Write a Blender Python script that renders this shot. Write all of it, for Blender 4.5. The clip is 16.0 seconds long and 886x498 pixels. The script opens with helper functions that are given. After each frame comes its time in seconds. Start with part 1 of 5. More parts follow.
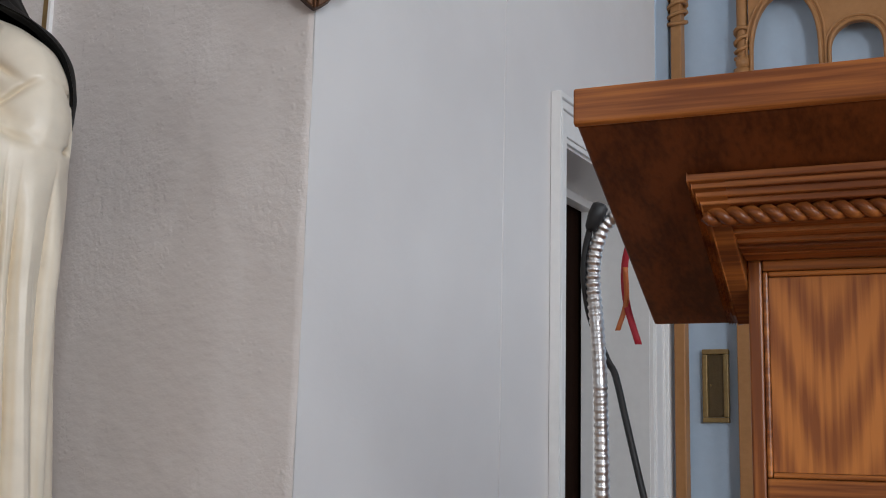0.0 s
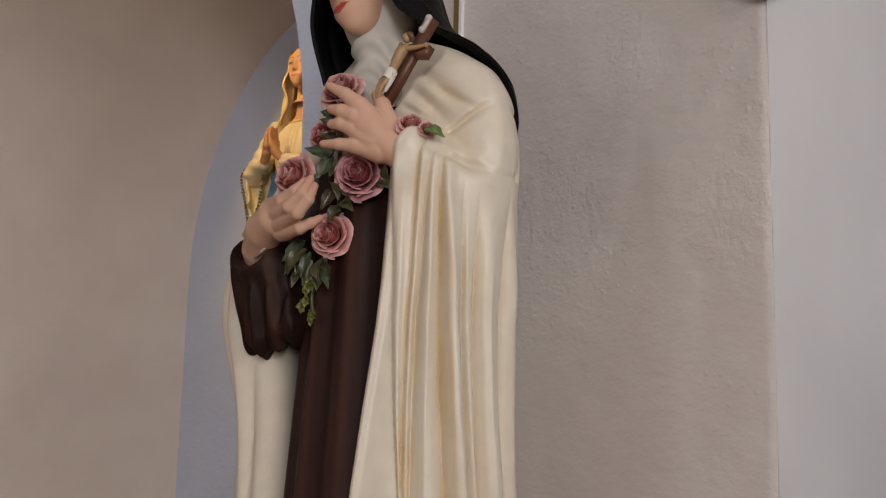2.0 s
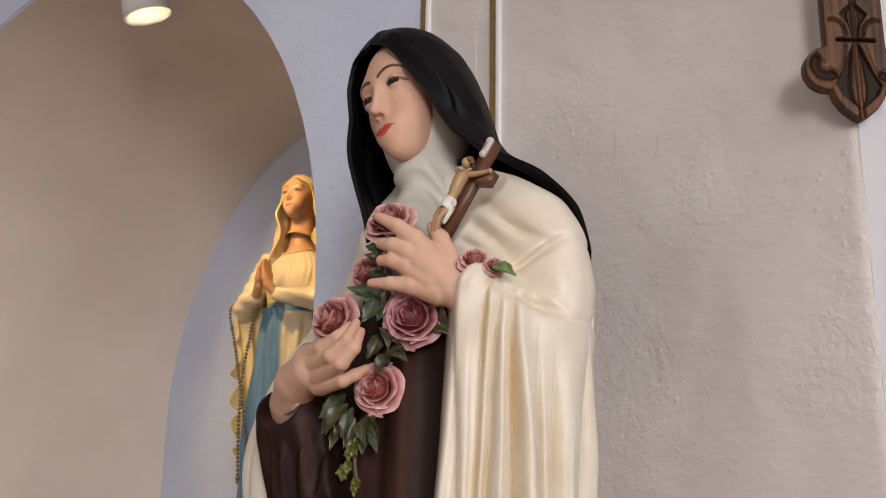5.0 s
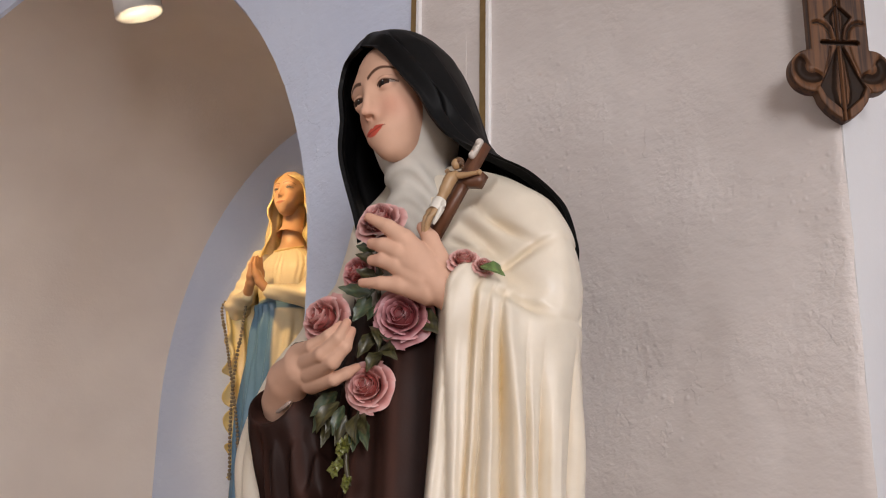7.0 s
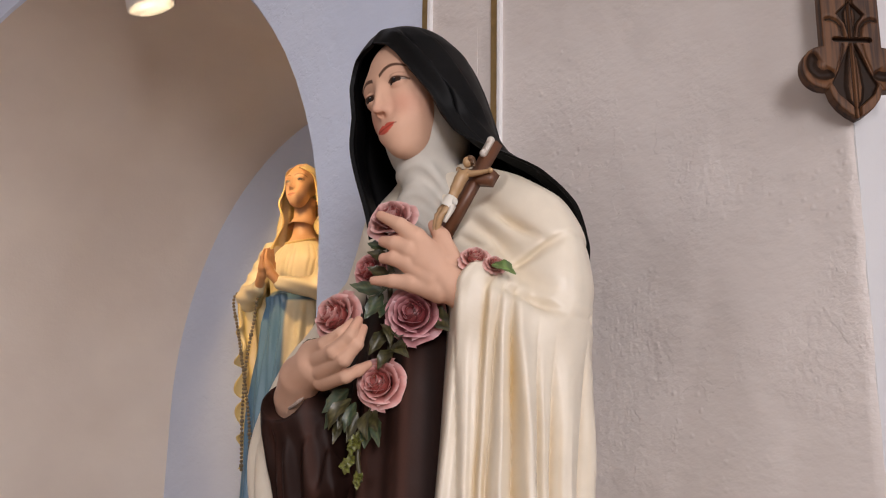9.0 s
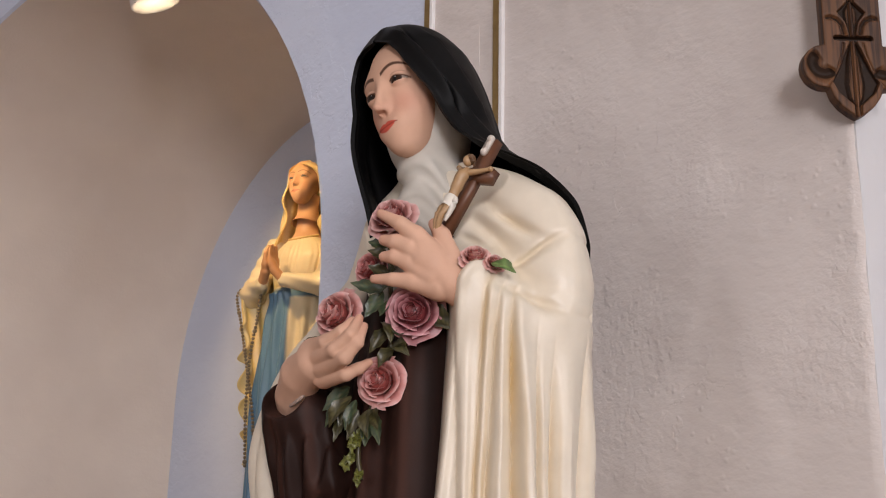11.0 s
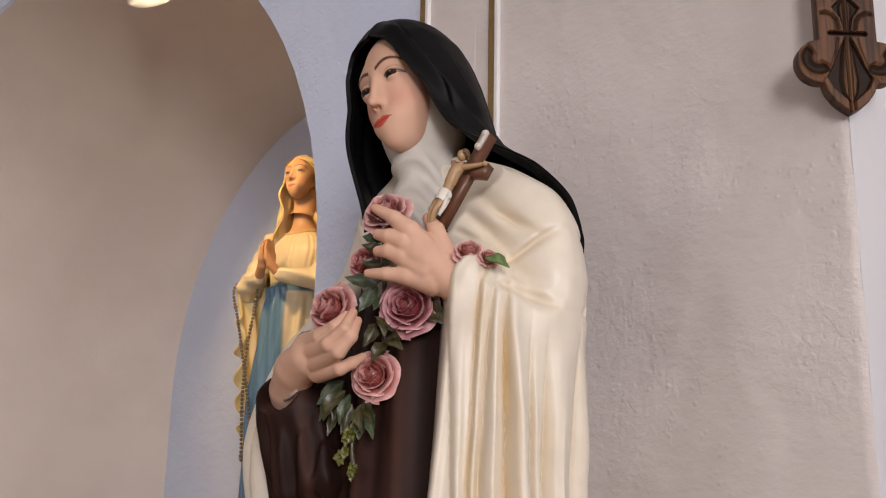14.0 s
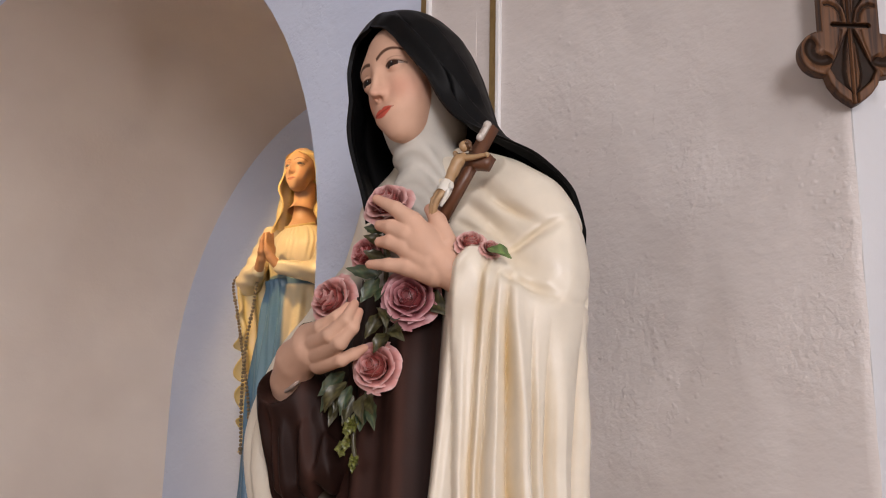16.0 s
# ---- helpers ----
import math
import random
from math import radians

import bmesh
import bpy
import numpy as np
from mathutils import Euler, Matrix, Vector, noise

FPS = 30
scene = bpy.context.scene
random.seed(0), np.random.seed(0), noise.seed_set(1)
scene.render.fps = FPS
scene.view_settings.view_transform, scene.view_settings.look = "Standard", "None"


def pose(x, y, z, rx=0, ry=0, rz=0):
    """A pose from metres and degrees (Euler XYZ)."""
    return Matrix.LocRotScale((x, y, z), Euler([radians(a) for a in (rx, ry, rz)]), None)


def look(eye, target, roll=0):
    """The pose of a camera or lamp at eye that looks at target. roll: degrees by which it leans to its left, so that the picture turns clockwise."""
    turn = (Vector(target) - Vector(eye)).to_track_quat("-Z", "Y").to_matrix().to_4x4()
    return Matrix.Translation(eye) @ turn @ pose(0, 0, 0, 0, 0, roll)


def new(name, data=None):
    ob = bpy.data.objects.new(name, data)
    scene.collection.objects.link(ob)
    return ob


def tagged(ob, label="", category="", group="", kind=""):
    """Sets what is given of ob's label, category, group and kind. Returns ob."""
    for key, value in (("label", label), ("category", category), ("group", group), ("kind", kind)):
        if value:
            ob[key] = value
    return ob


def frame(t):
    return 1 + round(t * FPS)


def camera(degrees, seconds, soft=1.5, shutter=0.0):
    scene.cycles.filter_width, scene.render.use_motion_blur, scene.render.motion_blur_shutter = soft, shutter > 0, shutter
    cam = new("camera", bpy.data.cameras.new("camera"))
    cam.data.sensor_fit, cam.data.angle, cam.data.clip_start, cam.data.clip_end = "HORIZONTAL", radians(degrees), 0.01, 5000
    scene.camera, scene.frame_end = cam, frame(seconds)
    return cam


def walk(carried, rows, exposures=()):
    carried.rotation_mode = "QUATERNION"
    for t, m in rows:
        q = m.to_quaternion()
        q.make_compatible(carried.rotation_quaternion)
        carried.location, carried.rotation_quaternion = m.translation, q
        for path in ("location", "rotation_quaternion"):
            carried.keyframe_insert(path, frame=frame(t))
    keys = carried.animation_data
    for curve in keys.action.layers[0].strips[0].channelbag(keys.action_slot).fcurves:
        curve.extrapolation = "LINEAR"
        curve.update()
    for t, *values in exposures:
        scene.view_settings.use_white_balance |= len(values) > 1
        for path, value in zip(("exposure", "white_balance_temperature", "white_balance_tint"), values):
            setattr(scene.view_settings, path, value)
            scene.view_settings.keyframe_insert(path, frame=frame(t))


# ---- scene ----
# ---- the camera's walk ----
cam = camera(43.6, 16.0, soft=1.1)
METRES, EYE, TILT, LEAN, TURN = 0.7, 1.2, 10.0, -1.4, 28.5
ROWS = [
    (0.0, 0.0, 0.0, 0.0, 0.0, 0.0, -0.0),
    (0.5, -0.1104, 0.0116, 0.0105, 4.04, 0.04, 0.81),
    (1.0, -0.1947, 0.0393, 0.0041, 8.38, -0.22, 1.51),
    (1.5, -0.2839, 0.0979, 0.0285, 13.07, -0.55, 2.07),
    (2.0, -0.3888, 0.2065, 0.0648, 16.03, 0.37, 2.76),
    (2.5, -0.5092, 0.3454, 0.1086, 17.59, 5.31, 3.23),
    (3.0, -0.5938, 0.4252, 0.1192, 17.41, 6.16, 3.54),
    (3.5, -0.656, 0.4601, 0.1302, 16.11, 6.38, 3.57),
    (4.0, -0.6803, 0.4802, 0.1319, 15.24, 6.78, 3.34),
    (4.5, -0.6793, 0.4811, 0.1288, 14.45, 6.93, 2.95),
    (7.0, -0.6666, 0.449, 0.1356, 13.7, 6.66, 3.01),
    (7.5, -0.6672, 0.4511, 0.1361, 13.75, 6.45, 2.98),
    (8.0, -0.6695, 0.4464, 0.1467, 13.91, 6.33, 2.95),
    (8.5, -0.6666, 0.4425, 0.1511, 14.05, 6.24, 2.94),
    (9.0, -0.664, 0.4386, 0.1536, 14.25, 6.1, 2.9),
    (11.5, -0.6507, 0.4359, 0.1585, 14.5, 5.81, 2.85),
    (12.0, -0.6485, 0.4373, 0.1542, 14.42, 5.68, 2.83),
    (12.5, -0.6462, 0.4403, 0.1527, 14.4, 5.71, 2.81),
    (13.0, -0.6441, 0.4382, 0.1514, 14.43, 5.65, 2.79),
    (13.5, -0.6459, 0.4381, 0.1531, 14.45, 5.63, 2.76),
    (14.0, -0.6443, 0.4359, 0.1569, 14.4, 5.62, 2.74),
    (14.5, -0.6426, 0.4366, 0.1574, 14.37, 5.6, 2.73),
    (15.0, -0.6474, 0.4342, 0.1555, 14.39, 5.5, 2.72),
    (15.5, -0.6495, 0.4399, 0.1517, 14.34, 5.41, 2.67),
    (16.0, -0.6523, 0.4399, 0.1504, 14.32, 5.34, 2.65),
]
walk(cam, [(t, pose(0, 0, EYE, TILT, LEAN, TURN) @ pose(METRES * x, METRES * y, METRES * z, 90 + pitch, roll, yaw)) for t, x, y, z, yaw, pitch, roll in ROWS],
     exposures=[(0.0, -0.38, 6150, 8), (0.9, -0.52, 6650, 11), (1.7, -0.59, 6850, 13), (2.1, -0.60, 6800, 14), (2.5, -0.10, 6700, 13), (2.8, -0.06, 6700, 13), (7.0, -0.06, 6700, 15), (8.6, -0.06, 6700, 17), (16.0, -0.06, 6700, 17)])

# ---- world and light ----
world = bpy.data.worlds.new("world")
scene.world = world
world.use_nodes = True
wn = world.node_tree
sky = wn.nodes.new("ShaderNodeTexSky")
sky.sky_type, sky.sun_disc = "NISHITA", False
sky.sun_elevation, sky.sun_rotation = radians(40), radians(80)
wn.links.new(sky.outputs[0], wn.nodes["Background"].inputs[0])
wn.nodes["Background"].inputs[1].default_value = 0.08


def area_lamp(name, m, w, h, power, colour):
    data = bpy.data.lights.new(name, "AREA")
    data.shape, data.size, data.size_y, data.energy, data.color = "RECTANGLE", w, h, power, colour
    ob = new(name, data)
    ob.matrix_world = m
    return ob


# daylight in the openings of the nave's windows
area_lamp("window_light", look((4.92, -0.2, 2.75), (-2.0, 1.2, 1.6)), 1.5, 2.6, 110, (0.96, 0.975, 1.0))
area_lamp("window_light", look((4.92, -4.2, 2.7), (-2.0, 1.0, 1.6)), 1.5, 2.6, 330, (0.96, 0.975, 1.0))
area_lamp("window_light", look((-2.6, -6.9, 2.7), (-2.6, 1.0, 1.8)), 2.5, 2.6, 58, (0.95, 0.97, 1.0))
spot_data = bpy.data.lights.new("niche_spot_light", "SPOT")
spot_data.energy, spot_data.color, spot_data.spot_size, spot_data.spot_blend, spot_data.shadow_soft_size = 46, (1.0, 0.68, 0.30), radians(62), 0.6, 0.04
new("niche_spot_light", spot_data).matrix_world = look((-3.555, 1.81, 3.03), (-3.74, 2.62, 2.40))


# ---- materials ----
def nodes_of(name):
    m = bpy.data.materials.new(name)
    m.use_nodes = True
    return m, m.node_tree, m.node_tree.nodes["Principled BSDF"]


def surface(name, a, b, rough=0.6, big=2.0, small=40.0, bump=0.2, fine=120.0, metal=0.0, stretch=(1, 1, 1), coat=0.0, dist=0.004, mid=None, spread=0.18, spec=0.5):
    """A painted or natural surface: two colours mixed by large and small noise, with fine relief."""
    m, nt, p = nodes_of(name)
    co = nt.nodes.new("ShaderNodeTexCoord")
    mp = nt.nodes.new("ShaderNodeMapping")
    mp.inputs["Scale"].default_value = stretch
    nt.links.new(co.outputs["Object"], mp.inputs["Vector"])
    n1, n2, n3 = (nt.nodes.new("ShaderNodeTexNoise") for _ in range(3))
    for n, s, d in ((n1, big, 4), (n2, small, 6), (n3, fine, 4)):
        n.inputs["Scale"].default_value, n.inputs["Detail"].default_value = s, d
        nt.links.new(mp.outputs[0], n.inputs["Vector"])
    mix = nt.nodes.new("ShaderNodeMath")
    mix.operation = "MULTIPLY_ADD"
    mix.inputs[1].default_value = 0.5
    nt.links.new(n1.outputs[0], mix.inputs[0])
    half = nt.nodes.new("ShaderNodeMath")
    half.operation = "MULTIPLY"
    half.inputs[1].default_value = 0.5
    nt.links.new(n2.outputs[0], half.inputs[0])
    nt.links.new(half.outputs[0], mix.inputs[2])
    ramp = nt.nodes.new("ShaderNodeValToRGB")
    ramp.color_ramp.elements[0].position, ramp.color_ramp.elements[1].position = 0.5 - spread, 0.5 + spread
    ramp.color_ramp.elements[0].color, ramp.color_ramp.elements[1].color = (*a, 1), (*b, 1)
    if mid:
        e = ramp.color_ramp.elements.new(0.5)
        e.color = (*mid, 1)
    nt.links.new(mix.outputs[0], ramp.inputs[0])
    nt.links.new(ramp.outputs[0], p.inputs["Base Color"])
    add = nt.nodes.new("ShaderNodeMath")
    nt.links.new(n2.outputs[0], add.inputs[0])
    nt.links.new(n3.outputs[0], add.inputs[1])
    bp = nt.nodes.new("ShaderNodeBump")
    bp.inputs["Strength"].default_value, bp.inputs["Distance"].default_value = bump, dist
    nt.links.new(add.outputs[0], bp.inputs["Height"])
    nt.links.new(bp.outputs[0], p.inputs["Normal"])
    r = nt.nodes.new("ShaderNodeMapRange")
    r.inputs["To Min"].default_value, r.inputs["To Max"].default_value = max(rough - 0.1, 0.03), min(rough + 0.1, 1)
    nt.links.new(n2.outputs[0], r.inputs["Value"])
    nt.links.new(r.outputs[0], p.inputs["Roughness"])
    p.inputs["Specular IOR Level"].default_value = spec
    p.inputs["Metallic"].default_value, p.inputs["Coat Weight"].default_value, p.inputs["Coat Roughness"].default_value = metal, coat, 0.25
    return m


def oak(name, light, dark, axis=2, rough=0.38, scale=1.0, coat=0.25, heart=None):
    """Varnished oak: stretched rings with cathedral figure and fine pores along one axis."""
    m, nt, p = nodes_of(name)
    co = nt.nodes.new("ShaderNodeTexCoord")
    mp = nt.nodes.new("ShaderNodeMapping")
    s = [15.0 * scale] * 3
    s[axis] = 1.3 * scale
    mp.inputs["Scale"].default_value = s
    nt.links.new(co.outputs["Object"], mp.inputs["Vector"])
    warp = nt.nodes.new("ShaderNodeTexNoise")
    warp.inputs["Scale"].default_value, warp.inputs["Detail"].default_value = 1.1, 4
    nt.links.new(mp.outputs[0], warp.inputs["Vector"])
    rings = nt.nodes.new("ShaderNodeMath")
    rings.operation = "MULTIPLY"
    rings.inputs[1].default_value = 19.0
    nt.links.new(warp.outputs[0], rings.inputs[0])
    ring_out = rings.outputs[0]
    if heart is not None:
        # growth rings cut flat: nested pointed arches about a centre line
        xyz = nt.nodes.new("ShaderNodeSeparateXYZ")
        nt.links.new(co.outputs["Object"], xyz.inputs[0])

        def step(op, a, b, c=0.0):
            n = nt.nodes.new("ShaderNodeMath")
            n.operation = op
            for i, val in enumerate((a, b, c)):
                if isinstance(val, float):
                    n.inputs[i].default_value = val
                else:
                    nt.links.new(val, n.inputs[i])
            return n.outputs[0]
        off = step("SUBTRACT", xyz.outputs[0], heart)
        root = step("POWER", step("MULTIPLY_ADD", off, off, 0.0002), 0.5)
        rings.inputs[1].default_value = 3.2
        ring_out = step("ADD", step("MULTIPLY", step("MULTIPLY_ADD", root, -2.7, xyz.outputs[2]), 62.0), rings.outputs[0])
    wave = nt.nodes.new("ShaderNodeMath")
    wave.operation = "SINE"
    nt.links.new(ring_out, wave.inputs[0])
    mp2 = nt.nodes.new("ShaderNodeMapping")
    s2 = [210.0] * 3
    s2[axis] = 6.0
    mp2.inputs["Scale"].default_value = s2
    nt.links.new(co.outputs["Object"], mp2.inputs["Vector"])
    pores = nt.nodes.new("ShaderNodeTexNoise")
    pores.inputs["Scale"].default_value, pores.inputs["Detail"].default_value = 1.0, 3
    nt.links.new(mp2.outputs[0], pores.inputs["Vector"])
    f = nt.nodes.new("ShaderNodeMath")
    f.operation = "MULTIPLY_ADD"
    f.inputs[1].default_value = 0.19
    nt.links.new(wave.outputs[0], f.inputs[0])
    nt.links.new(pores.outputs[0], f.inputs[2])
    ramp = nt.nodes.new("ShaderNodeValToRGB")
    ramp.color_ramp.elements[0].position, ramp.color_ramp.elements[1].position = 0.25, 0.7
    ramp.color_ramp.elements[0].color, ramp.color_ramp.elements[1].color = (*dark, 1), (*light, 1)
    nt.links.new(f.outputs[0], ramp.inputs[0])
    nt.links.new(ramp.outputs[0], p.inputs["Base Color"])
    bp = nt.nodes.new("ShaderNodeBump")
    bp.inputs["Strength"].default_value, bp.inputs["Distance"].default_value = 0.15, 0.002
    nt.links.new(pores.outputs[0], bp.inputs["Height"])
    nt.links.new(bp.outputs[0], p.inputs["Normal"])
    p.inputs["Specular IOR Level"].default_value = 0.3
    p.inputs["Roughness"].default_value, p.inputs["Coat Weight"].default_value, p.inputs["Coat Roughness"].default_value = rough, coat, 0.2
    return m


def plaster(name, a, b, strength=0.5, scale=1.0, rough=0.6, flakes=0.6):
    """Hand-trowelled plaster under satin paint: soft waves, sparse lumps and the sharp edges of old flaked coats."""
    m, nt, p = nodes_of(name)
    co = nt.nodes.new("ShaderNodeTexCoord")

    def noise_at(size, detail, coarse, squash=(1, 1, 1)):
        mp = nt.nodes.new("ShaderNodeMapping")
        mp.inputs["Scale"].default_value = squash
        nt.links.new(co.outputs["Object"], mp.inputs["Vector"])
        n = nt.nodes.new("ShaderNodeTexNoise")
        n.inputs["Scale"].default_value, n.inputs["Detail"].default_value, n.inputs["Roughness"].default_value = size, detail, coarse
        nt.links.new(mp.outputs[0], n.inputs["Vector"])
        return n.outputs[0]

    def ranged(src, lo, hi, to_lo, to_hi):
        r = nt.nodes.new("ShaderNodeMapRange")
        r.interpolation_type = "SMOOTHSTEP"
        for k, val in zip(("From Min", "From Max", "To Min", "To Max"), (lo, hi, to_lo, to_hi)):
            r.inputs[k].default_value = val
        nt.links.new(src, r.inputs["Value"])
        return r.outputs[0]

    def math_of(op, x, y):
        n = nt.nodes.new("ShaderNodeMath")
        n.operation = op
        for i, val in enumerate((x, y)):
            if isinstance(val, float):
                n.inputs[i].default_value = val
            else:
                nt.links.new(val, n.inputs[i])
        return n.outputs[0]
    broad, waves = noise_at(2.6, 3, 0.5), noise_at(11.0 * scale, 4, 0.55, (1, 1, 1.6))
    grain, patch = noise_at(90.0 * scale, 3, 0.6), noise_at(5.5, 3, 0.6)
    v = nt.nodes.new("ShaderNodeTexVoronoi")
    v.inputs["Scale"].default_value = 52.0 * scale
    nt.links.new(co.outputs["Object"], v.inputs["Vector"])
    lumps = math_of("MULTIPLY", ranged(v.outputs["Distance"], 0.02, 0.34, 0.22, 0.0), ranged(patch, 0.50, 0.62, 0.0, 1.0))
    steps = ranged(noise_at(9.0 * scale, 5, 0.62, (1, 1, 0.8)), 0.500, 0.522, 0.0, flakes)
    steps = math_of("MULTIPLY", steps, ranged(broad, 0.47, 0.56, 0.0, 1.0))
    rough_zone = ranged(noise_at(4.0, 2, 0.5), 0.42, 0.62, 0.12, 0.72)
    acc = math_of("MULTIPLY", waves, 1.6)
    acc = math_of("ADD", acc, math_of("MULTIPLY", grain, rough_zone))
    acc = math_of("ADD", acc, lumps)
    acc = math_of("ADD", acc, math_of("MULTIPLY", steps, 0.42))
    bp = nt.nodes.new("ShaderNodeBump")
    bp.inputs["Strength"].default_value, bp.inputs["Distance"].default_value = strength, 0.006
    nt.links.new(acc, bp.inputs["Height"])
    nt.links.new(bp.outputs[0], p.inputs["Normal"])
    ramp = nt.nodes.new("ShaderNodeValToRGB")
    ramp.color_ramp.elements[0].position, ramp.color_ramp.elements[1].position = 0.35, 0.65
    ramp.color_ramp.elements[0].color, ramp.color_ramp.elements[1].color = (*a, 1), (*b, 1)
    nt.links.new(broad, ramp.inputs[0])
    nt.links.new(ramp.outputs[0], p.inputs["Base Color"])
    p.inputs["Roughness"].default_value = rough
    return m


GREY = plaster("warm_white_plaster", (0.63, 0.575, 0.545), (0.69, 0.635, 0.605), 0.6, 1.0, 0.6, 0.35)
BLUE = plaster("pale_blue_plaster", (0.595, 0.655, 0.80), (0.64, 0.70, 0.835), 0.5)
NICHE = plaster("cream_plaster", (0.70, 0.607, 0.530), (0.76, 0.668, 0.585), 0.2, 1.0, 0.6, 0.15)
WHITE = plaster("white_painted_wall", (0.70, 0.682, 0.68), (0.745, 0.728, 0.725), 0.07, 2.0, 0.5, 0.0)
TRIM = surface("white_gloss_trim", (0.76, 0.75, 0.74), (0.82, 0.81, 0.80), 0.35, bump=0.05)
GOLD = surface("gold_paint", (0.22, 0.14, 0.05), (0.34, 0.23, 0.09), 0.42, 3, 60, 0.15, metal=0.35)
BRONZE = surface("dull_bronze", (0.085, 0.055, 0.022), (0.125, 0.082, 0.034), 0.45, 4, 60, metal=0.3)
BROWN = surface("tan_painted_wood", (0.33, 0.155, 0.052), (0.40, 0.195, 0.07), 0.5, 3, 50, 0.15)
FARBLUE = surface("light_blue_paint", (0.42, 0.53, 0.66), (0.46, 0.57, 0.70), 0.6, 2, 40, 0.1)
# near-black for the unlit passage seen through the doorway
PASSAGEDARK = surface("unlit_passage_black", (0.010, 0.005, 0.003), (0.018, 0.008, 0.005), 0.9, stretch=(6, 6, 0.6), spec=0.04)
OAK = oak("honey_oak", (0.47, 0.162, 0.035), (0.17, 0.048, 0.012), coat=0.12)
OAKX = oak("honey_oak_lengthwise", (0.47, 0.162, 0.035), (0.17, 0.048, 0.012), 0, scale=0.8, coat=0.12)
OAKPANEL = oak("cathedral_oak", (0.50, 0.175, 0.038), (0.235, 0.070, 0.017), scale=0.6, heart=0.188)
# darker copy of the oak: shade under the sloping top, put into colour
OAKSHADE = oak("shaded_honey_oak", (0.18, 0.050, 0.013), (0.085, 0.023, 0.007), 1)
WALNUT = oak("carved_walnut", (0.128, 0.054, 0.021), (0.034, 0.014, 0.007), rough=0.55, scale=2.2, coat=0.05)
WALNUTDARK = surface("dark_stained_recess", (0.012, 0.006, 0.003), (0.026, 0.012, 0.006), 0.6, 8, 80, spec=0.2)
FLOORMAT = oak("floor_boards", (0.30, 0.17, 0.08), (0.16, 0.08, 0.035), 1)
CEIL = surface("ceiling_paint", (0.70, 0.68, 0.65), (0.76, 0.74, 0.71), 0.8)
CHROME = surface("chrome", (0.72, 0.73, 0.75), (0.85, 0.85, 0.86), 0.36, metal=1.0, bump=0.02)
BLACK = surface("black_rubber", (0.012, 0.012, 0.013), (0.022, 0.022, 0.024), 0.5, bump=0.1)
RED = surface("red_ribbon_satin", (0.42, 0.02, 0.04), (0.55, 0.03, 0.05), 0.4)
ORANGE = surface("orange_ribbon_satin", (0.55, 0.16, 0.05), (0.65, 0.2, 0.06), 0.4)
LAMPWHITE = surface("lamp_enamel", (0.72, 0.70, 0.67), (0.78, 0.76, 0.73), 0.35, bump=0.03)


# ---- mesh helpers ----
def mesh_of(name, bm, material):
    me = bpy.data.meshes.new(name)
    bmesh.ops.recalc_face_normals(bm, faces=bm.faces)
    bm.to_mesh(me)
    bm.free()
    for mt in material if isinstance(material, (list, tuple)) else [material]:
        me.materials.append(mt)
    return me


def part(name, bm, material, parent=None, label="", smooth=False):
    me = mesh_of(name, bm, material)
    if smooth:
        me.polygons.foreach_set("use_smooth", [True] * len(me.polygons))
    ob = new(name, me)
    if parent:
        ob.parent = parent
    if label:
        tagged(ob, label)
    return ob


def thing(name, x, y, z, label, category, group="", kind=""):
    ob = new(name)
    ob.empty_display_size = 0.1
    ob.location = (x, y, z)
    return tagged(ob, label, category, group, kind)


def add_box(bm, x0, x1, y0, y1, z0, z1, bevel=0.0):
    vs = bmesh.ops.create_cube(bm, size=1.0, matrix=Matrix.LocRotScale(((x0 + x1) / 2, (y0 + y1) / 2, (z0 + z1) / 2), None, (x1 - x0, y1 - y0, z1 - z0)))["verts"]
    if bevel:
        edges = list({e for v in vs for e in v.link_edges})
        bmesh.ops.bevel(bm, geom=edges, offset=bevel, segments=2, affect="EDGES", profile=0.5)
    return bm


def box(x0, x1, y0, y1, z0, z1, bevel=0.0):
    return add_box(bmesh.new(), x0, x1, y0, y1, z0, z1, bevel)


def structure(name, bm, material, label, smooth=False):
    ob = part(name, bm, material, smooth=smooth)
    return tagged(ob, label, name.split("_")[0], kind="structure")


def loft(bm, rings, closed=True, caps=False, mat=0):
    """Skin through rings of points; returns the faces."""
    rows = [[bm.verts.new(p) for p in r] for r in rings]
    n = len(rows[0])
    faces = []
    for a, b in zip(rows, rows[1:]):
        for i in range(n if closed else n - 1):
            j = (i + 1) % n
            faces.append(bm.faces.new((a[i], a[j], b[j], b[i])))
    if caps:
        faces.append(bm.faces.new(rows[0]))
        faces.append(bm.faces.new(rows[-1]))
    for f in faces:
        f.material_index = mat
        f.smooth = True
    return faces


def tube(bm, pts, radii, sides=10, mat=0, caps=True):
    """A round tube along points, with a radius at each."""
    pts = [Vector(p) for p in pts]
    rings = []
    up = Vector((0.12, 0.31, 0.94))
    for i, p in enumerate(pts):
        d = (pts[min(i + 1, len(pts) - 1)] - pts[max(i - 1, 0)]).normalized()
        u = d.cross(up)
        u = u.normalized() if u.length > 1e-3 else Vector((1, 0, 0))
        v = d.cross(u)
        r = radii[i] if isinstance(radii, (list, tuple)) else radii
        rings.append([p + (u * math.cos(a) + v * math.sin(a)) * r for a in (2 * math.pi * k / sides for k in range(sides))])
    return loft(bm, rings, True, caps, mat)


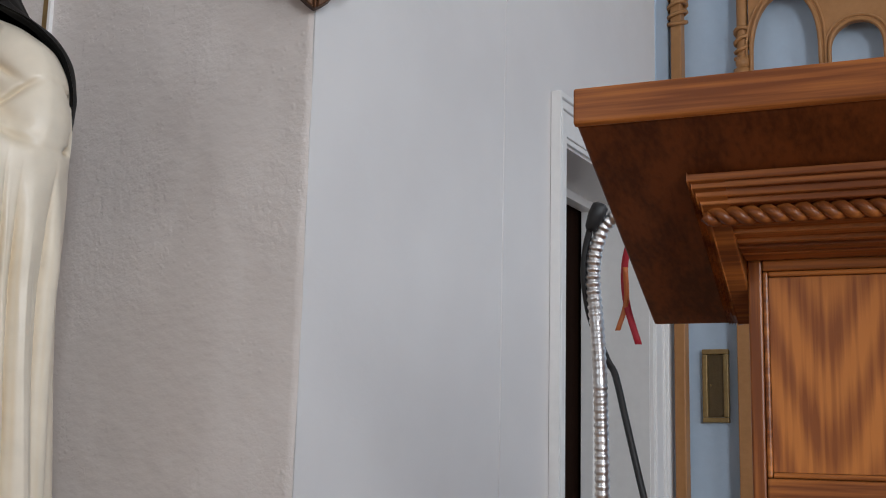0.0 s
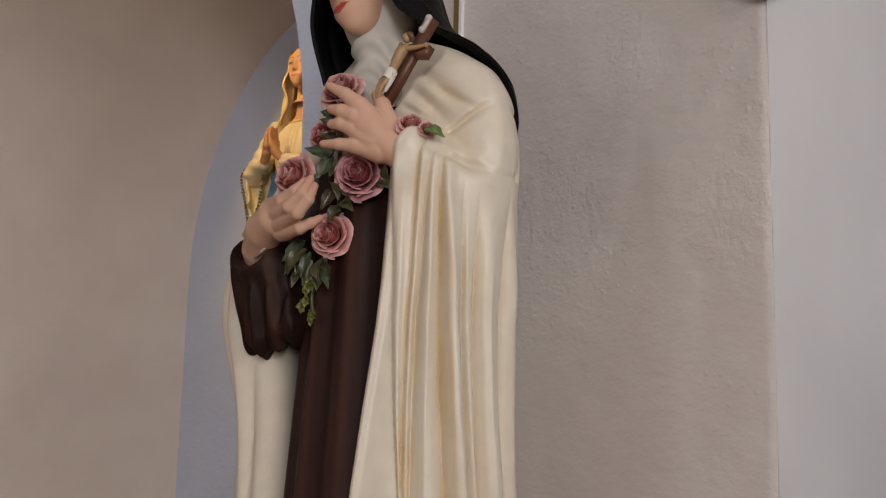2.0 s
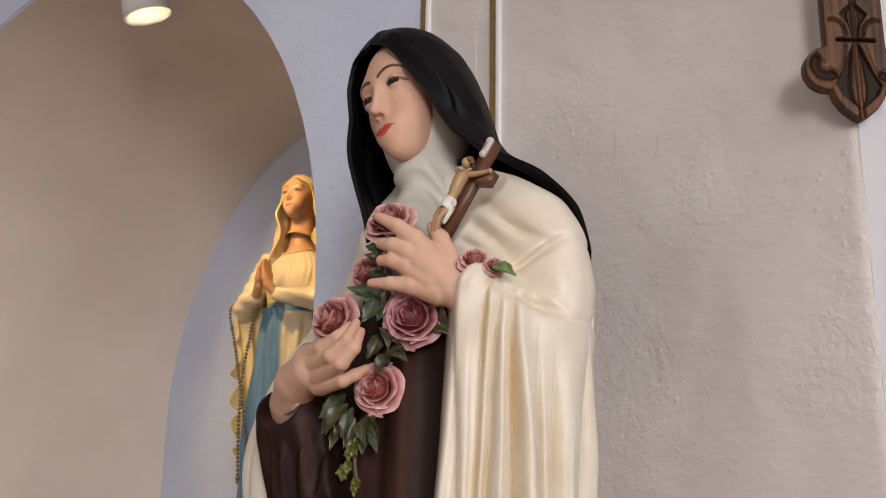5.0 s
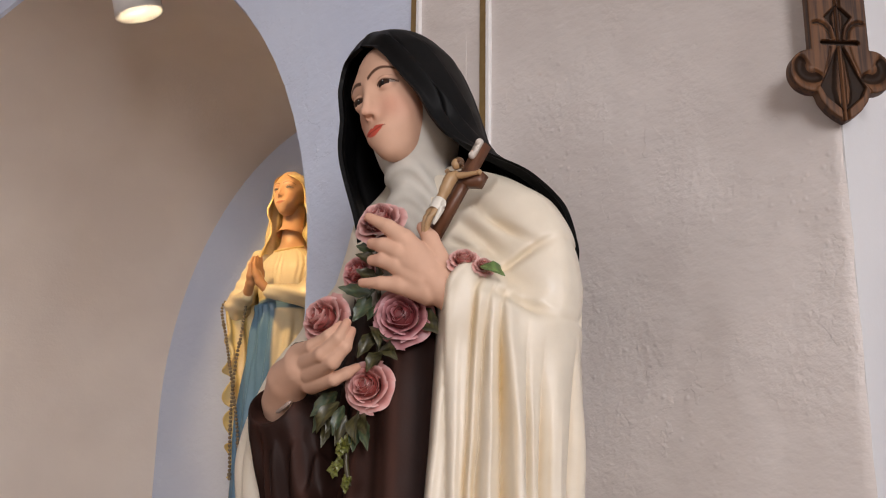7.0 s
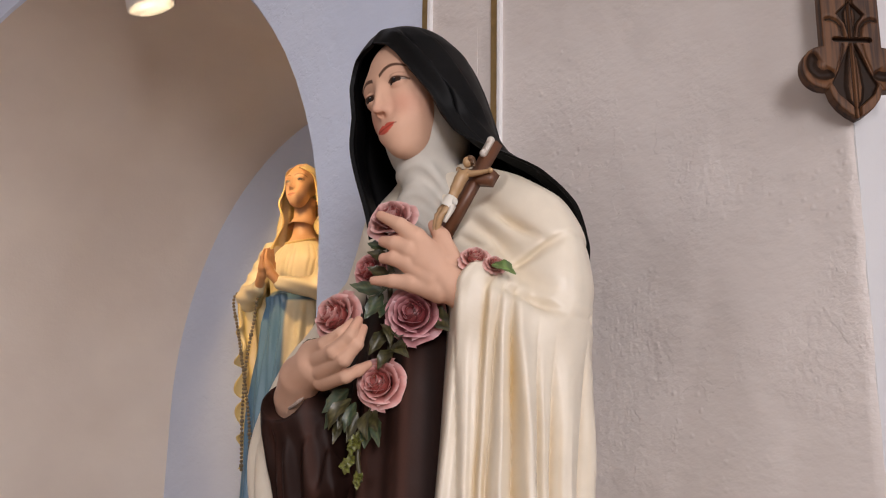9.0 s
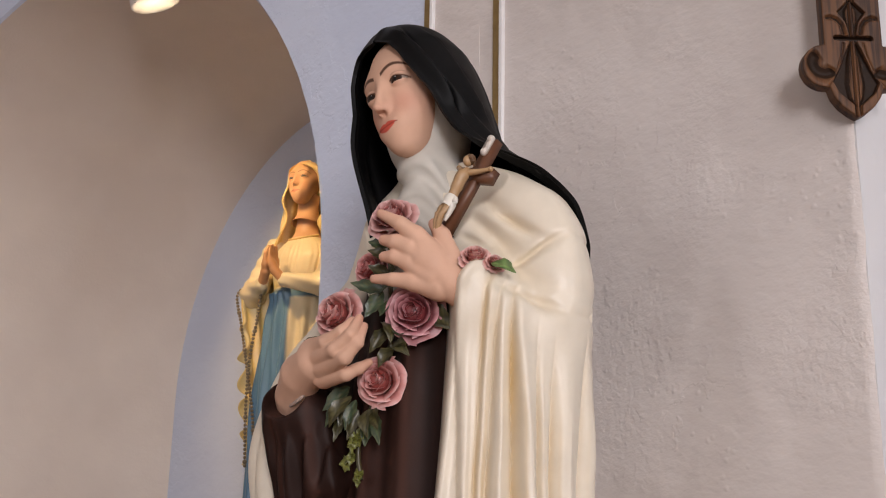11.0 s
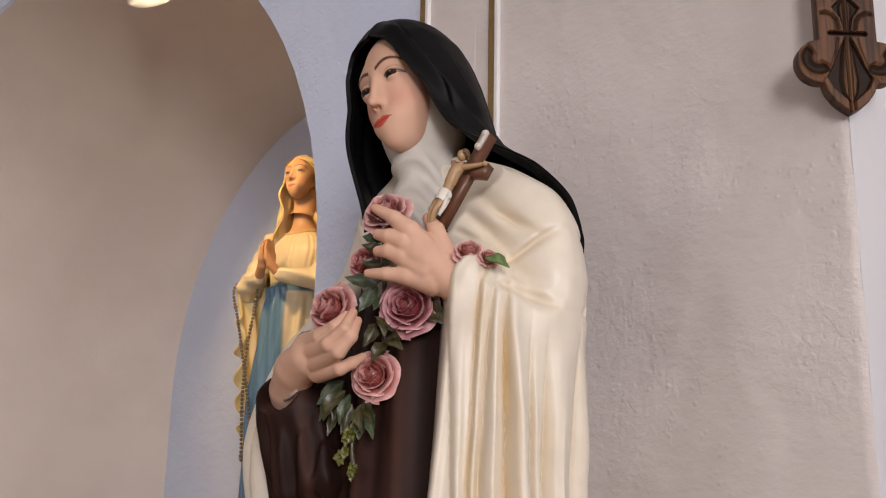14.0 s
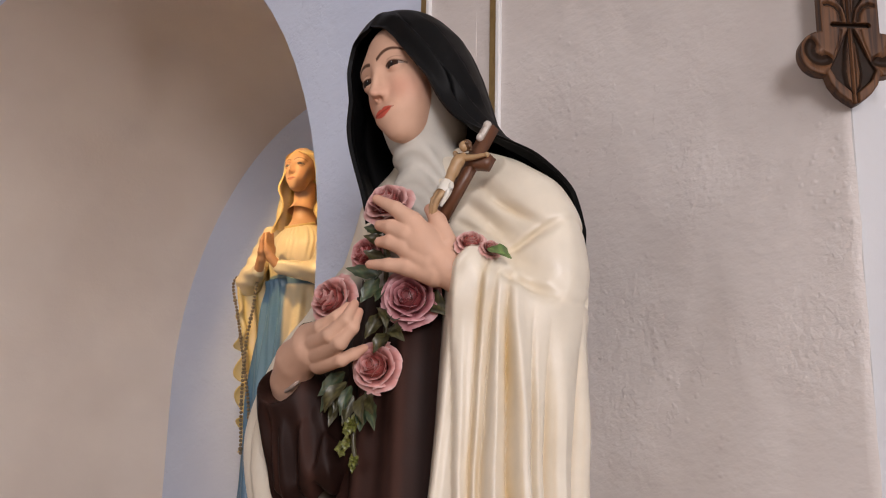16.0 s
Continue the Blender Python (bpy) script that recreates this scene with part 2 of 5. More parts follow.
def spline(pts, n):
    """Catmull-Rom through the points, n steps a stretch."""
    pts = [np.array(p, float) for p in pts]
    q = [2 * pts[0] - pts[1]] + pts + [2 * pts[-1] - pts[-2]]
    out = []
    for a, b, c, d in zip(q, q[1:], q[2:], q[3:]):
        for k in range(n):
            t = k / n
            out.append(0.5 * (2 * b + (c - a) * t + (2 * a - 5 * b + 4 * c - d) * t * t + (3 * b - a - 3 * c + d) * t ** 3))
    out.append(pts[-1])
    return out


# ---- the setting ----
WALL_Y, SIDE_X, FAR_Y, TOP = 1.63, -1.169, 3.887, 4.6
LEFT, RIGHT, REAR = -8.0, 5.0, -7.0
structure("floor", box(LEFT - 0.3, RIGHT + 0.3, REAR - 0.3, FAR_Y + 0.3, -0.15, 0.0), FLOORMAT, "brown boarded church floor, worn")
structure("ceiling", box(LEFT - 0.3, RIGHT + 0.3, REAR - 0.3, FAR_Y + 0.3, TOP, TOP + 0.2), CEIL, "plain off-white painted church ceiling")

# front arch, inner arch and the vault between them
SILL = 0.87
FRONT, BACK = (-4.035, 1.576, 1.301, 1.982), (-3.788, 1.095, 1.186, 1.958)
NICHE_Y = 2.85


def arch_line(c, a, b, zs, n=40):
    pts = [(c + a, SILL)] + [(c + a, SILL + (zs - SILL) * k / 6) for k in range(1, 6)]
    pts += [(c + a * math.cos(t), zs + b * math.sin(t)) for t in (math.pi * k / n for k in range(n + 1))]
    pts += [(c - a, zs - (zs - SILL) * k / 6) for k in range(1, 7)]
    return pts


def wall_with_arch(y0, x0, x1):
    """The wall round the arch: its face carries the arch's own outline, with a slightly rounded arris."""
    bm = bmesh.new()
    line = arch_line(*FRONT)
    c, a, b, zs = FRONT
    outer = []
    for x, z in line:
        if z <= zs + 0.001:
            outer.append((x1 if x > c else x0, z))
        else:
            t = math.atan2(z - zs, x - c)
            s = min((x1 - c if math.cos(t) > 0 else c - x0) / max(abs(math.cos(t)), 1e-6), (TOP - zs) / max(math.sin(t), 1e-6))
            outer.append((c + s * math.cos(t), zs + s * math.sin(t)))
    edge = [bm.verts.new((x, y0 + 0.012, z)) for x, z in line]
    inner = [bm.verts.new((x + (0.006 if x > c else -0.006), y0, z + (0.006 if z > zs else 0))) for x, z in line]
    out = [bm.verts.new((x, y0, z)) for x, z in outer]
    for i in range(len(line) - 1):
        bm.faces.new((edge[i], edge[i + 1], inner[i + 1], inner[i]))
        bm.faces.new((inner[i], inner[i + 1], out[i + 1], out[i]))
    # corners of the outline and the stretch under the sill
    for i in range(len(line) - 1):
        (xa, za), (xb, zb) = outer[i], outer[i + 1]
        if abs(xa - xb) > 1e-6 and abs(za - zb) > 1e-6:
            k = bm.verts.new((x1 if xa > c else x0, y0, TOP))
            bm.faces.new((out[i], out[i + 1], k))
    low = [bm.verts.new((x, y0, 0)) for x in (x1, c + a, c - a, x0)]
    bm.faces.new((out[0], inner[0], low[1], low[0]))
    bm.faces.new((inner[0], inner[-1], low[2], low[1]))
    bm.faces.new((inner[-1], out[-1], low[3], low[2]))
    return bm


PIER = -2.129
structure("wall_arch", wall_with_arch(WALL_Y, LEFT, PIER), BLUE, "pale blue plaster wall pierced by an arched niche")
bm = bmesh.new()
f_line, b_line = arch_line(*FRONT), arch_line(*BACK)
steps = 14
loft(bm, [[(fx + (bx - fx) * k / steps, WALL_Y + 0.012 + (NICHE_Y - WALL_Y - 0.012) * k / steps, fz + (bz - fz) * k / steps) for (fx, fz), (bx, bz) in zip(f_line, b_line)] for k in range(steps + 1)], False)
structure("wall_vault", bm, NICHE, "cream plaster vault and reveals of the niche", True)
structure("wall_niche_back", box(-5.6, -2.0, NICHE_Y, NICHE_Y + 0.2, SILL - 0.1, 3.5), BLUE, "pale blue plaster back wall of the niche")
structure("floor_niche", box(-6.2, -2.3, WALL_Y + 0.013, NICHE_Y, SILL - 0.12, SILL), NICHE, "cream painted ledge of the niche")

CORNER_X = SIDE_X - 0.018
# plaster wall behind the statue: real undulation and a worn outer corner
bm = bmesh.new()
nx, nz = 110, 230
rings = []
for k in range(nz + 1):
    z = TOP * k / nz
    ring = []
    for i in range(nx + 1):
        x = PIER + (CORNER_X - PIER) * i / nx
        w = 0.0035 * noise.noise((x * 4, 0.3, z * 4)) + 0.0015 * noise.noise((x * 17, 2.0, z * 13))
        if i == nx:
            x += 0.004 * noise.noise((0.7, 5.0, z * 9)) + 0.002 * noise.noise((3.7, 5.0, z * 31))
        ring.append((x, WALL_Y + w + (0.004 if i == nx else 0), z))
    rings.append(ring)
loft(bm, rings, False)
structure("wall_plaster", bm, GREY, "warm white hand-trowelled plaster wall with small lumps", True)

# side wall with the doorway; blue paint returns at its end
DOOR0, DOOR1, HEAD, THICK = 2.818, 3.59, 2.048, 0.214
side = box(SIDE_X - THICK, SIDE_X, WALL_Y + 0.006, DOOR0, 0, TOP)
for v in side.verts:
    # the wall runs slightly out of square to its outer corner
    if v.co.x > SIDE_X - 0.01 and v.co.y < DOOR0 - 0.1:
        v.co.x = CORNER_X
add_box(side, SIDE_X - THICK, SIDE_X, DOOR1, FAR_Y, 0, HEAD)
add_box(side, SIDE_X - THICK, SIDE_X, DOOR0, FAR_Y, HEAD, TOP)
structure("wall_side", side, WHITE, "smooth white painted side wall with a doorway")
structure("trim_corner_paint", box(SIDE_X, SIDE_X + 0.004, 3.672, FAR_Y, 2.22, TOP), FARBLUE, "light blue paint band beside the corner")
structure("trim_wall_seam", box(SIDE_X - 0.010, SIDE_X - 0.0040, 2.447, 2.454, 0, TOP), WHITE, "thin painted panel joint in the wall")
structure("wall_far", box(SIDE_X - 0.3, RIGHT, FAR_Y, FAR_Y + 0.2, 0, TOP), FARBLUE, "light blue painted far wall")
structure("wall_left", box(LEFT - 0.2, LEFT, REAR, WALL_Y, 0, TOP), GREY, "warm white plaster nave wall")
structure("wall_behind_door", box(SIDE_X - 0.9, SIDE_X - 0.8, WALL_Y, FAR_Y, 0, TOP), GREY, "plain wall of the passage behind the doorway")


def wall_with_windows(name, along, fixed, lo, hi, spans, zlo, zhi, mat, label):
    bm = bmesh.new()

    def put(a0, a1, z0, z1):
        if along == "y":
            add_box(bm, fixed, fixed + 0.2, a0, a1, z0, z1)
        else:
            add_box(bm, a0, a1, fixed - 0.2, fixed, z0, z1)
    cut = lo
    for a0, a1 in spans:
        put(cut, a0, 0, TOP)
        put(a0, a1, 0, zlo)
        put(a0, a1, zhi, TOP)
        cut = a1
    put(cut, hi, 0, TOP)
    return structure(name, bm, mat, label)


wall_with_windows("wall_right", "y", RIGHT, REAR, FAR_Y, [(-5.0, -3.4), (-1.0, 0.6)], 1.4, 4.0, GREY, "warm white nave wall with tall windows")
wall_with_windows("wall_rear", "x", REAR, LEFT, RIGHT, [(-3.9, -1.3)], 1.4, 4.0, GREY, "warm white rear wall with a tall window")

# ---- sculpting helpers for the statues ----
def painted(name, rough, coat, spec=0.3):
    """Oil paint over cast plaster; the hues lie in the mesh's paint attribute."""
    m, nt, p = nodes_of(name)
    at = nt.nodes.new("ShaderNodeAttribute")
    at.attribute_name = "paint"
    co = nt.nodes.new("ShaderNodeTexCoord")
    n1, n2 = nt.nodes.new("ShaderNodeTexNoise"), nt.nodes.new("ShaderNodeTexNoise")
    n1.inputs["Scale"].default_value, n1.inputs["Detail"].default_value = 26, 5
    n2.inputs["Scale"].default_value, n2.inputs["Detail"].default_value = 190, 3
    for n in (n1, n2):
        nt.links.new(co.outputs["Object"], n.inputs["Vector"])
    k = nt.nodes.new("ShaderNodeMapRange")
    k.inputs["From Min"].default_value, k.inputs["From Max"].default_value = 0.3, 0.7
    k.inputs["To Min"].default_value, k.inputs["To Max"].default_value = 0.95, 1.04
    nt.links.new(n1.outputs[0], k.inputs["Value"])
    mul = nt.nodes.new("ShaderNodeVectorMath")
    mul.operation = "SCALE"
    nt.links.new(at.outputs["Color"], mul.inputs[0])
    nt.links.new(k.outputs[0], mul.inputs["Scale"])
    nt.links.new(mul.outputs[0], p.inputs["Base Color"])
    r = nt.nodes.new("ShaderNodeMapRange")
    r.inputs["To Min"].default_value, r.inputs["To Max"].default_value = rough - 0.12, rough + 0.12
    nt.links.new(n1.outputs[0], r.inputs["Value"])
    nt.links.new(r.outputs[0], p.inputs["Roughness"])
    bp = nt.nodes.new("ShaderNodeBump")
    bp.inputs["Strength"].default_value, bp.inputs["Distance"].default_value = 0.12, 0.0015
    nt.links.new(n2.outputs[0], bp.inputs["Height"])
    nt.links.new(bp.outputs[0], p.inputs["Normal"])
    p.inputs["Coat Weight"].default_value, p.inputs["Coat Roughness"].default_value = coat, 0.3
    p.inputs["Specular IOR Level"].default_value = spec
    return m


PAINTED = painted("painted_plaster_cast", 0.44, 0.36, 0.36)
MATTE = painted("matte_painted_cast", 0.55, 0.0, 0.15)
SATIN = painted("satin_painted_cast", 0.52, 0.04, 0.16)


class Sculpt:
    """Gathers quads with a hue for each vertex into one mesh."""

    def __init__(self):
        self.v, self.f, self.c, self.m, self.n, self.mat = [], [], [], [], 0, 0

    def add(self, v, f, c):
        v = np.asarray(v, float).reshape(-1, 3)
        c = np.asarray(c, float)
        self.v.append(v)
        self.f.append(np.asarray(f, int).reshape(-1, 4) + self.n)
        self.c.append(np.broadcast_to(c, (len(v), 3)).copy())
        self.m.append(np.full(len(self.f[-1]), self.mat, np.int32))
        self.n += len(v)

    def grid(self, pts, c, wrap=False):
        """pts: rows x columns x 3."""
        pts = np.asarray(pts, float)
        r, k = pts.shape[:2]
        ids = np.arange(r * k).reshape(r, k)
        nxt = np.roll(ids, -1, 1) if wrap else ids[:, 1:]
        cur = ids if wrap else ids[:, :-1]
        f = np.stack([cur[:-1], nxt[:-1], nxt[1:], cur[1:]], -1)
        self.add(pts.reshape(-1, 3), f.reshape(-1, 4), np.asarray(c, float).reshape(-1, 3) if np.ndim(c) == 3 else c)

    def field(self, fn, lo, hi, h, paint):
        """The zero surface of a distance field on a grid of step h (surface nets)."""
        ax = [np.arange(a, b + h, h) for a, b in zip(lo, hi)]
        X, Y, Z = np.meshgrid(*ax, indexing="ij", sparse=True)
        val = np.asarray(fn(X, Y, Z), np.float32)
        s = val < 0
        cnt = np.zeros([n - 1 for n in s.shape], np.int8)
        cor = [(a, b, c) for a in (0, 1) for b in (0, 1) for c in (0, 1)]
        sl = lambda a, n: slice(a, n - 1 + a)
        for a, b, c in cor:
            cnt += s[sl(a, s.shape[0]), sl(b, s.shape[1]), sl(c, s.shape[2])]
        act = (cnt > 0) & (cnt < 8)
        ijk = np.argwhere(act)
        ids = np.full(act.shape, -1, np.int64)
        ids[act] = np.arange(len(ijk))
        acc, num = np.zeros((len(ijk), 3)), np.zeros(len(ijk))
        for a in cor:
            for d in range(3):
                if a[d]:
                    continue
                b = list(a)
                b[d] = 1
                pa, pb = ijk + a, ijk + b
                va, vb = val[pa[:, 0], pa[:, 1], pa[:, 2]], val[pb[:, 0], pb[:, 1], pb[:, 2]]
                x = (va < 0) != (vb < 0)
                t = np.where(x, va / np.where(x, va - vb, 1), 0)
                q = np.tile(np.array(a, float), (len(ijk), 1))
                q[:, d] += t
                acc[x] += q[x]
                num[x] += 1
        v = np.array([a[0] for a in ax]) + h * (ijk + acc / num[:, None])
        quads = []
        for d in range(3):
            lo_s = [slice(1, -1)] * 3
            lo_s[d] = slice(0, -1)
            hi_s = list(lo_s)
            hi_s[d] = slice(1, None)
            a, b = s[tuple(lo_s)], s[tuple(hi_s)]
            e = np.argwhere(a != b)
            off = np.array([1, 1, 1])
            off[d] = 0
            e = e + off
            flip = s[e[:, 0], e[:, 1], e[:, 2]]
            u, w = (d + 1) % 3, (d + 2) % 3
            du, dw = np.eye(3, dtype=int)[u], np.eye(3, dtype=int)[w]
            c4 = [e - du - dw, e - dw, e, e - du]
            q = np.stack([ids[c[:, 0], c[:, 1], c[:, 2]] for c in c4], 1)
            q[~flip] = q[~flip][:, ::-1]
            quads.append(q[(q >= 0).all(1)])
        self.add(v, np.concatenate(quads), paint(v) if callable(paint) else paint)

    def rod(self, pts, radii, c, sides=10):
        bm = bmesh.new()
        tube(bm, pts, radii, sides, caps=False)
        bm.verts.index_update()
        self.add([v.co for v in bm.verts], [[v.index for v in f.verts] for f in bm.faces], c)
        bm.free()

    def ball(self, p, r, c, n=10):
        t, a = np.linspace(0, math.pi, n)[:, None], np.linspace(0, 2 * math.pi, 2 * n, endpoint=False)[None]
        r = np.broadcast_to(np.asarray(r, float), (3,))
        self.grid(np.stack([p[0] + r[0] * np.sin(t) * np.cos(a), p[1] + r[1] * np.sin(t) * np.sin(a), p[2] + r[2] * np.cos(t) + 0 * a], -1), c, True)

    def block(self, m, sx, sy, sz, c):
        v = [m @ Vector((x * sx, y * sy, z * sz)) for x in (-0.5, 0.5) for y in (-0.5, 0.5) for z in (-0.5, 0.5)]
        self.add(v, [(0, 1, 3, 2), (4, 6, 7, 5), (0, 4, 5, 1), (2, 3, 7, 6), (0, 2, 6, 4), (1, 5, 7, 3)], c)

    def build(self, name, material):
        v, f, c = np.concatenate(self.v), np.concatenate(self.f), np.concatenate(self.c)
        me = bpy.data.meshes.new(name)
        me.vertices.add(len(v))
        me.vertices.foreach_set("co", v.astype(np.float32).ravel())
        me.loops.add(f.size)
        me.loops.foreach_set("vertex_index", f.astype(np.int32).ravel())
        me.polygons.add(len(f))
        me.polygons.foreach_set("loop_start", np.arange(0, f.size, 4, dtype=np.int32))
        me.update(calc_edges=True)
        me.polygons.foreach_set("use_smooth", np.ones(len(f), bool))
        at = me.attributes.new("paint", "FLOAT_COLOR", "POINT")
        at.data.foreach_set("color", np.concatenate([c, np.ones((len(c), 1))], 1).astype(np.float32).ravel())
        for mt in material:
            me.materials.append(mt)
        me.polygons.foreach_set("material_index", np.concatenate(self.m))
        me.validate()
        return new(name, me)


def smin(a, b, k):
    h = np.clip(0.5 + 0.5 * (b - a) / k, 0, 1)
    return b + (a - b) * h - k * h * (1 - h)


def smax(a, b, k):
    return -smin(-a, -b, k)


def egg(P, c, r):
    x, y, z = ((P[i] - c[i]) / r[i] for i in range(3))
    k0 = np.sqrt(x * x + y * y + z * z) + 1e-9
    k1 = np.sqrt((x / r[0]) ** 2 + (y / r[1]) ** 2 + (z / r[2]) ** 2) + 1e-9
    return k0 * (k0 - 1) / k1


def limb(P, a, b, ra, rb):
    a, b = np.array(a, float), np.array(b, float)
    d = b - a
    w = [P[i] - a[i] for i in range(3)]
    t = np.clip((w[0] * d[0] + w[1] * d[1] + w[2] * d[2]) / (d @ d), 0, 1)
    return np.sqrt(sum((w[i] - d[i] * t) ** 2 for i in range(3))) - (ra + (rb - ra) * t)


def bell(x, c, w):
    return np.exp(-((x - c) / w) ** 2)


def mixed(a, b, t):
    t = np.clip(np.asarray(t), 0, 1)[..., None]
    return np.array(a) * (1 - t) + np.array(b) * t


def head(sc, centre, size, turn, skin, lip, blush, brow, iris, step=0.00125):
    """A carved face on an egg of a skull; size 1 is 0.185 m from brim to chin."""
    rot = np.array(Euler([radians(a) for a in turn]).to_matrix())
    part_sc = Sculpt()

    def fn(x, y, z):
        P = (np.abs(x) + 0 * y + 0 * z, y + 0 * x + 0 * z, z + 0 * x + 0 * y)
        d = egg(P, (0, 0.012, 0.03), (0.074, 0.092, 0.086))
        d = smin(d, egg(P, (0, -0.022, -0.028), (0.050, 0.056, 0.080)), 0.022)
        d = smin(d, egg(P, (0, -0.040, -0.082), (0.024, 0.032, 0.027)), 0.028)
        d = smin(d, egg(P, (0, -0.0575, -0.0990), (0.0145, 0.013, 0.0125)), 0.024)
        d = smin(d, egg(P, (0.026, -0.042, -0.036), (0.022, 0.025, 0.032)), 0.030)
        d = smin(d, egg(P, (0.020, -0.064, 0.024), (0.030, 0.011, 0.013)), 0.024)
        d = smax(d, -egg(P, (0.031, -0.0950, -0.001), (0.019, 0.016, 0.0125)), 0.014)
        d = smin(d, limb(P, (0, -0.0745, 0.020), (0, -0.0955, -0.040), 0.0040, 0.0046), 0.012)
        d = smin(d, egg(P, (0, -0.0945, -0.0425), (0.0052, 0.0062, 0.0050)), 0.008)
        d = smin(d, limb(P, (0.0045, -0.0720, -0.004), (0.0072, -0.0800, -0.037), 0.0050, 0.0064), 0.012)
        d = smin(d, egg(P, (0.0072, -0.0825, -0.0445), (0.0034, 0.0066, 0.0040)), 0.009)
        d = smax(d, -egg(P, (0.0044, -0.0862, -0.0492), (0.0022, 0.0038, 0.0020)), 0.002)
        # lids over the balls
        ball = egg(P, (0.031, -0.0628, -0.001), (0.0165, 0.0165, 0.0165))
        lid = np.maximum(ball - 0.0012, -(P[2] - 0.0026 + 16.0 * (P[0] - 0.030) ** 2))
        low = np.maximum(ball - 0.0002, P[2] + 0.0062 - 10.0 * (P[0] - 0.031) ** 2)
        d = smin(d, np.minimum(lid, low), 0.0025)
        d = smin(d, egg(P, (0, -0.0690, -0.0745), (0.024, 0.011, 0.013)), 0.022)
        d = smin(d, egg(P, (0.0055, -0.0795, -0.0705), (0.0135, 0.0050, 0.0038)), 0.0040)
        d = smin(d, egg(P, (0, -0.0785, -0.0785), (0.0120, 0.0058, 0.0046)), 0.0040)
        d = smax(d, -egg(P, (0, -0.0895, -0.0605), (0.0024, 0.004, 0.007)), 0.004)
        return d

    def paint(v):
        x, y, z = np.abs(v[:, 0]), v[:, 1], v[:, 2]
        c = np.tile(np.array(skin, float), (len(v), 1))
        c = mixed2(c, blush, 0.4 * bell(x, 0.036, 0.022) * bell(z, -0.042, 0.022))
        c = mixed2(c, blush, 0.2 * bell(x, 0.0, 0.012) * bell(z, -0.047, 0.012))
        arch = 0.0185 + 0.0110 * np.sin(np.clip((x - 0.006) / 0.050, 0, 1) * 2.9) - 0.10 * x
        wide = 0.0021 * np.clip(1.25 - (x - 0.012) / 0.048, 0.2, 1)
        c = mixed2(c, brow, 0.92 * (1 - smooth01((np.abs(z - arch) - wide) / 0.0022)) * (x > 0.0080) * (x < 0.056) * (y < -0.015))
        socket = np.sqrt((x - 0.031) ** 2 + (y + 0.0628) ** 2 + (z + 0.001) ** 2) < 0.0205
        lid = 0.0026 - 16.0 * (x - 0.030) ** 2
        c = mixed2(c, brow, 0.95 * bell(z, lid + 0.0004, 0.0021) * (x > 0.0185) * (x < 0.0495) * socket * (y < -0.05))
        c = mixed2(c, brow, 0.30 * bell(z, 0.0112 - 12.0 * (x - 0.030) ** 2, 0.0012) * (np.abs(x - 0.031) < 0.016) * socket)
        mid = -0.0748 + 0.08 * x
        bow = np.clip(1 - (x / 0.0225) ** 2, 0, 1)
        top = mid + bow * (0.0064 + 0.0018 * bell(x, 0.006, 0.0045) - 0.0014 * bell(x, 0, 0.0022))
        low = mid - 0.0082 * np.clip(1 - (x / 0.0195) ** 2, 0, 1)
        inn = smooth01((top - z) / 0.0012 + 0.5) * smooth01((z - low) / 0.0012 + 0.5) * (x < 0.0225) * (y < -0.05)
        c = mixed2(c, lip, 0.92 * inn)
        # dark line painted between the lips, standing for a groove's shade
        c = mixed2(c, np.array(lip) * 0.30, 0.75 * bell(z, mid, 0.0009) * (x < 0.0230) * (y < -0.05))
        return c
    part_sc.field(fn, (-0.086, -0.126, -0.14), (0.086, 0.03, 0.10), step, paint)
    for sx in (-1, 1):
        t, a = np.linspace(0, math.pi * 0.5, 22)[:, None], np.linspace(0, 2 * math.pi, 40, endpoint=False)[None]
        r = 0.0165
        pts = np.stack([sx * 0.031 + r * np.sin(t) * np.cos(a), -0.0628 - r * np.cos(t) + 0 * a, -0.001 + r * np.sin(t) * np.sin(a)], -1)
        q = np.hypot(pts[..., 0] - sx * 0.031 - 0.0030, pts[..., 2] + 0.0015)
        c = mixed((0.32, 0.25, 0.21), iris, 1 - smooth01((q - 0.0100) / 0.0008))
        c = np.where((q < 0.0036)[..., None], 0.008, c)
        # tiny pale dot painted beside the pupil as a glint
        c = np.where((np.hypot(pts[..., 0] - sx * 0.031 - 0.0046, pts[..., 2] - 0.0008) < 0.0010)[..., None], 0.7, c)
        part_sc.grid(pts, c, True)
    base = 0
    for v, f, c in zip(part_sc.v, part_sc.f, part_sc.c):
        sc.add(v * size @ rot.T + np.array(centre), f - base, c)
        base += len(v)


def smooth01(t):
    t = np.clip(t, 0, 1)
    return t * t * (3 - 2 * t)


def mixed2(c, to, t):
    t = np.clip(t, 0, 1)[:, None]
    return c * (1 - t) + np.array(to) * t


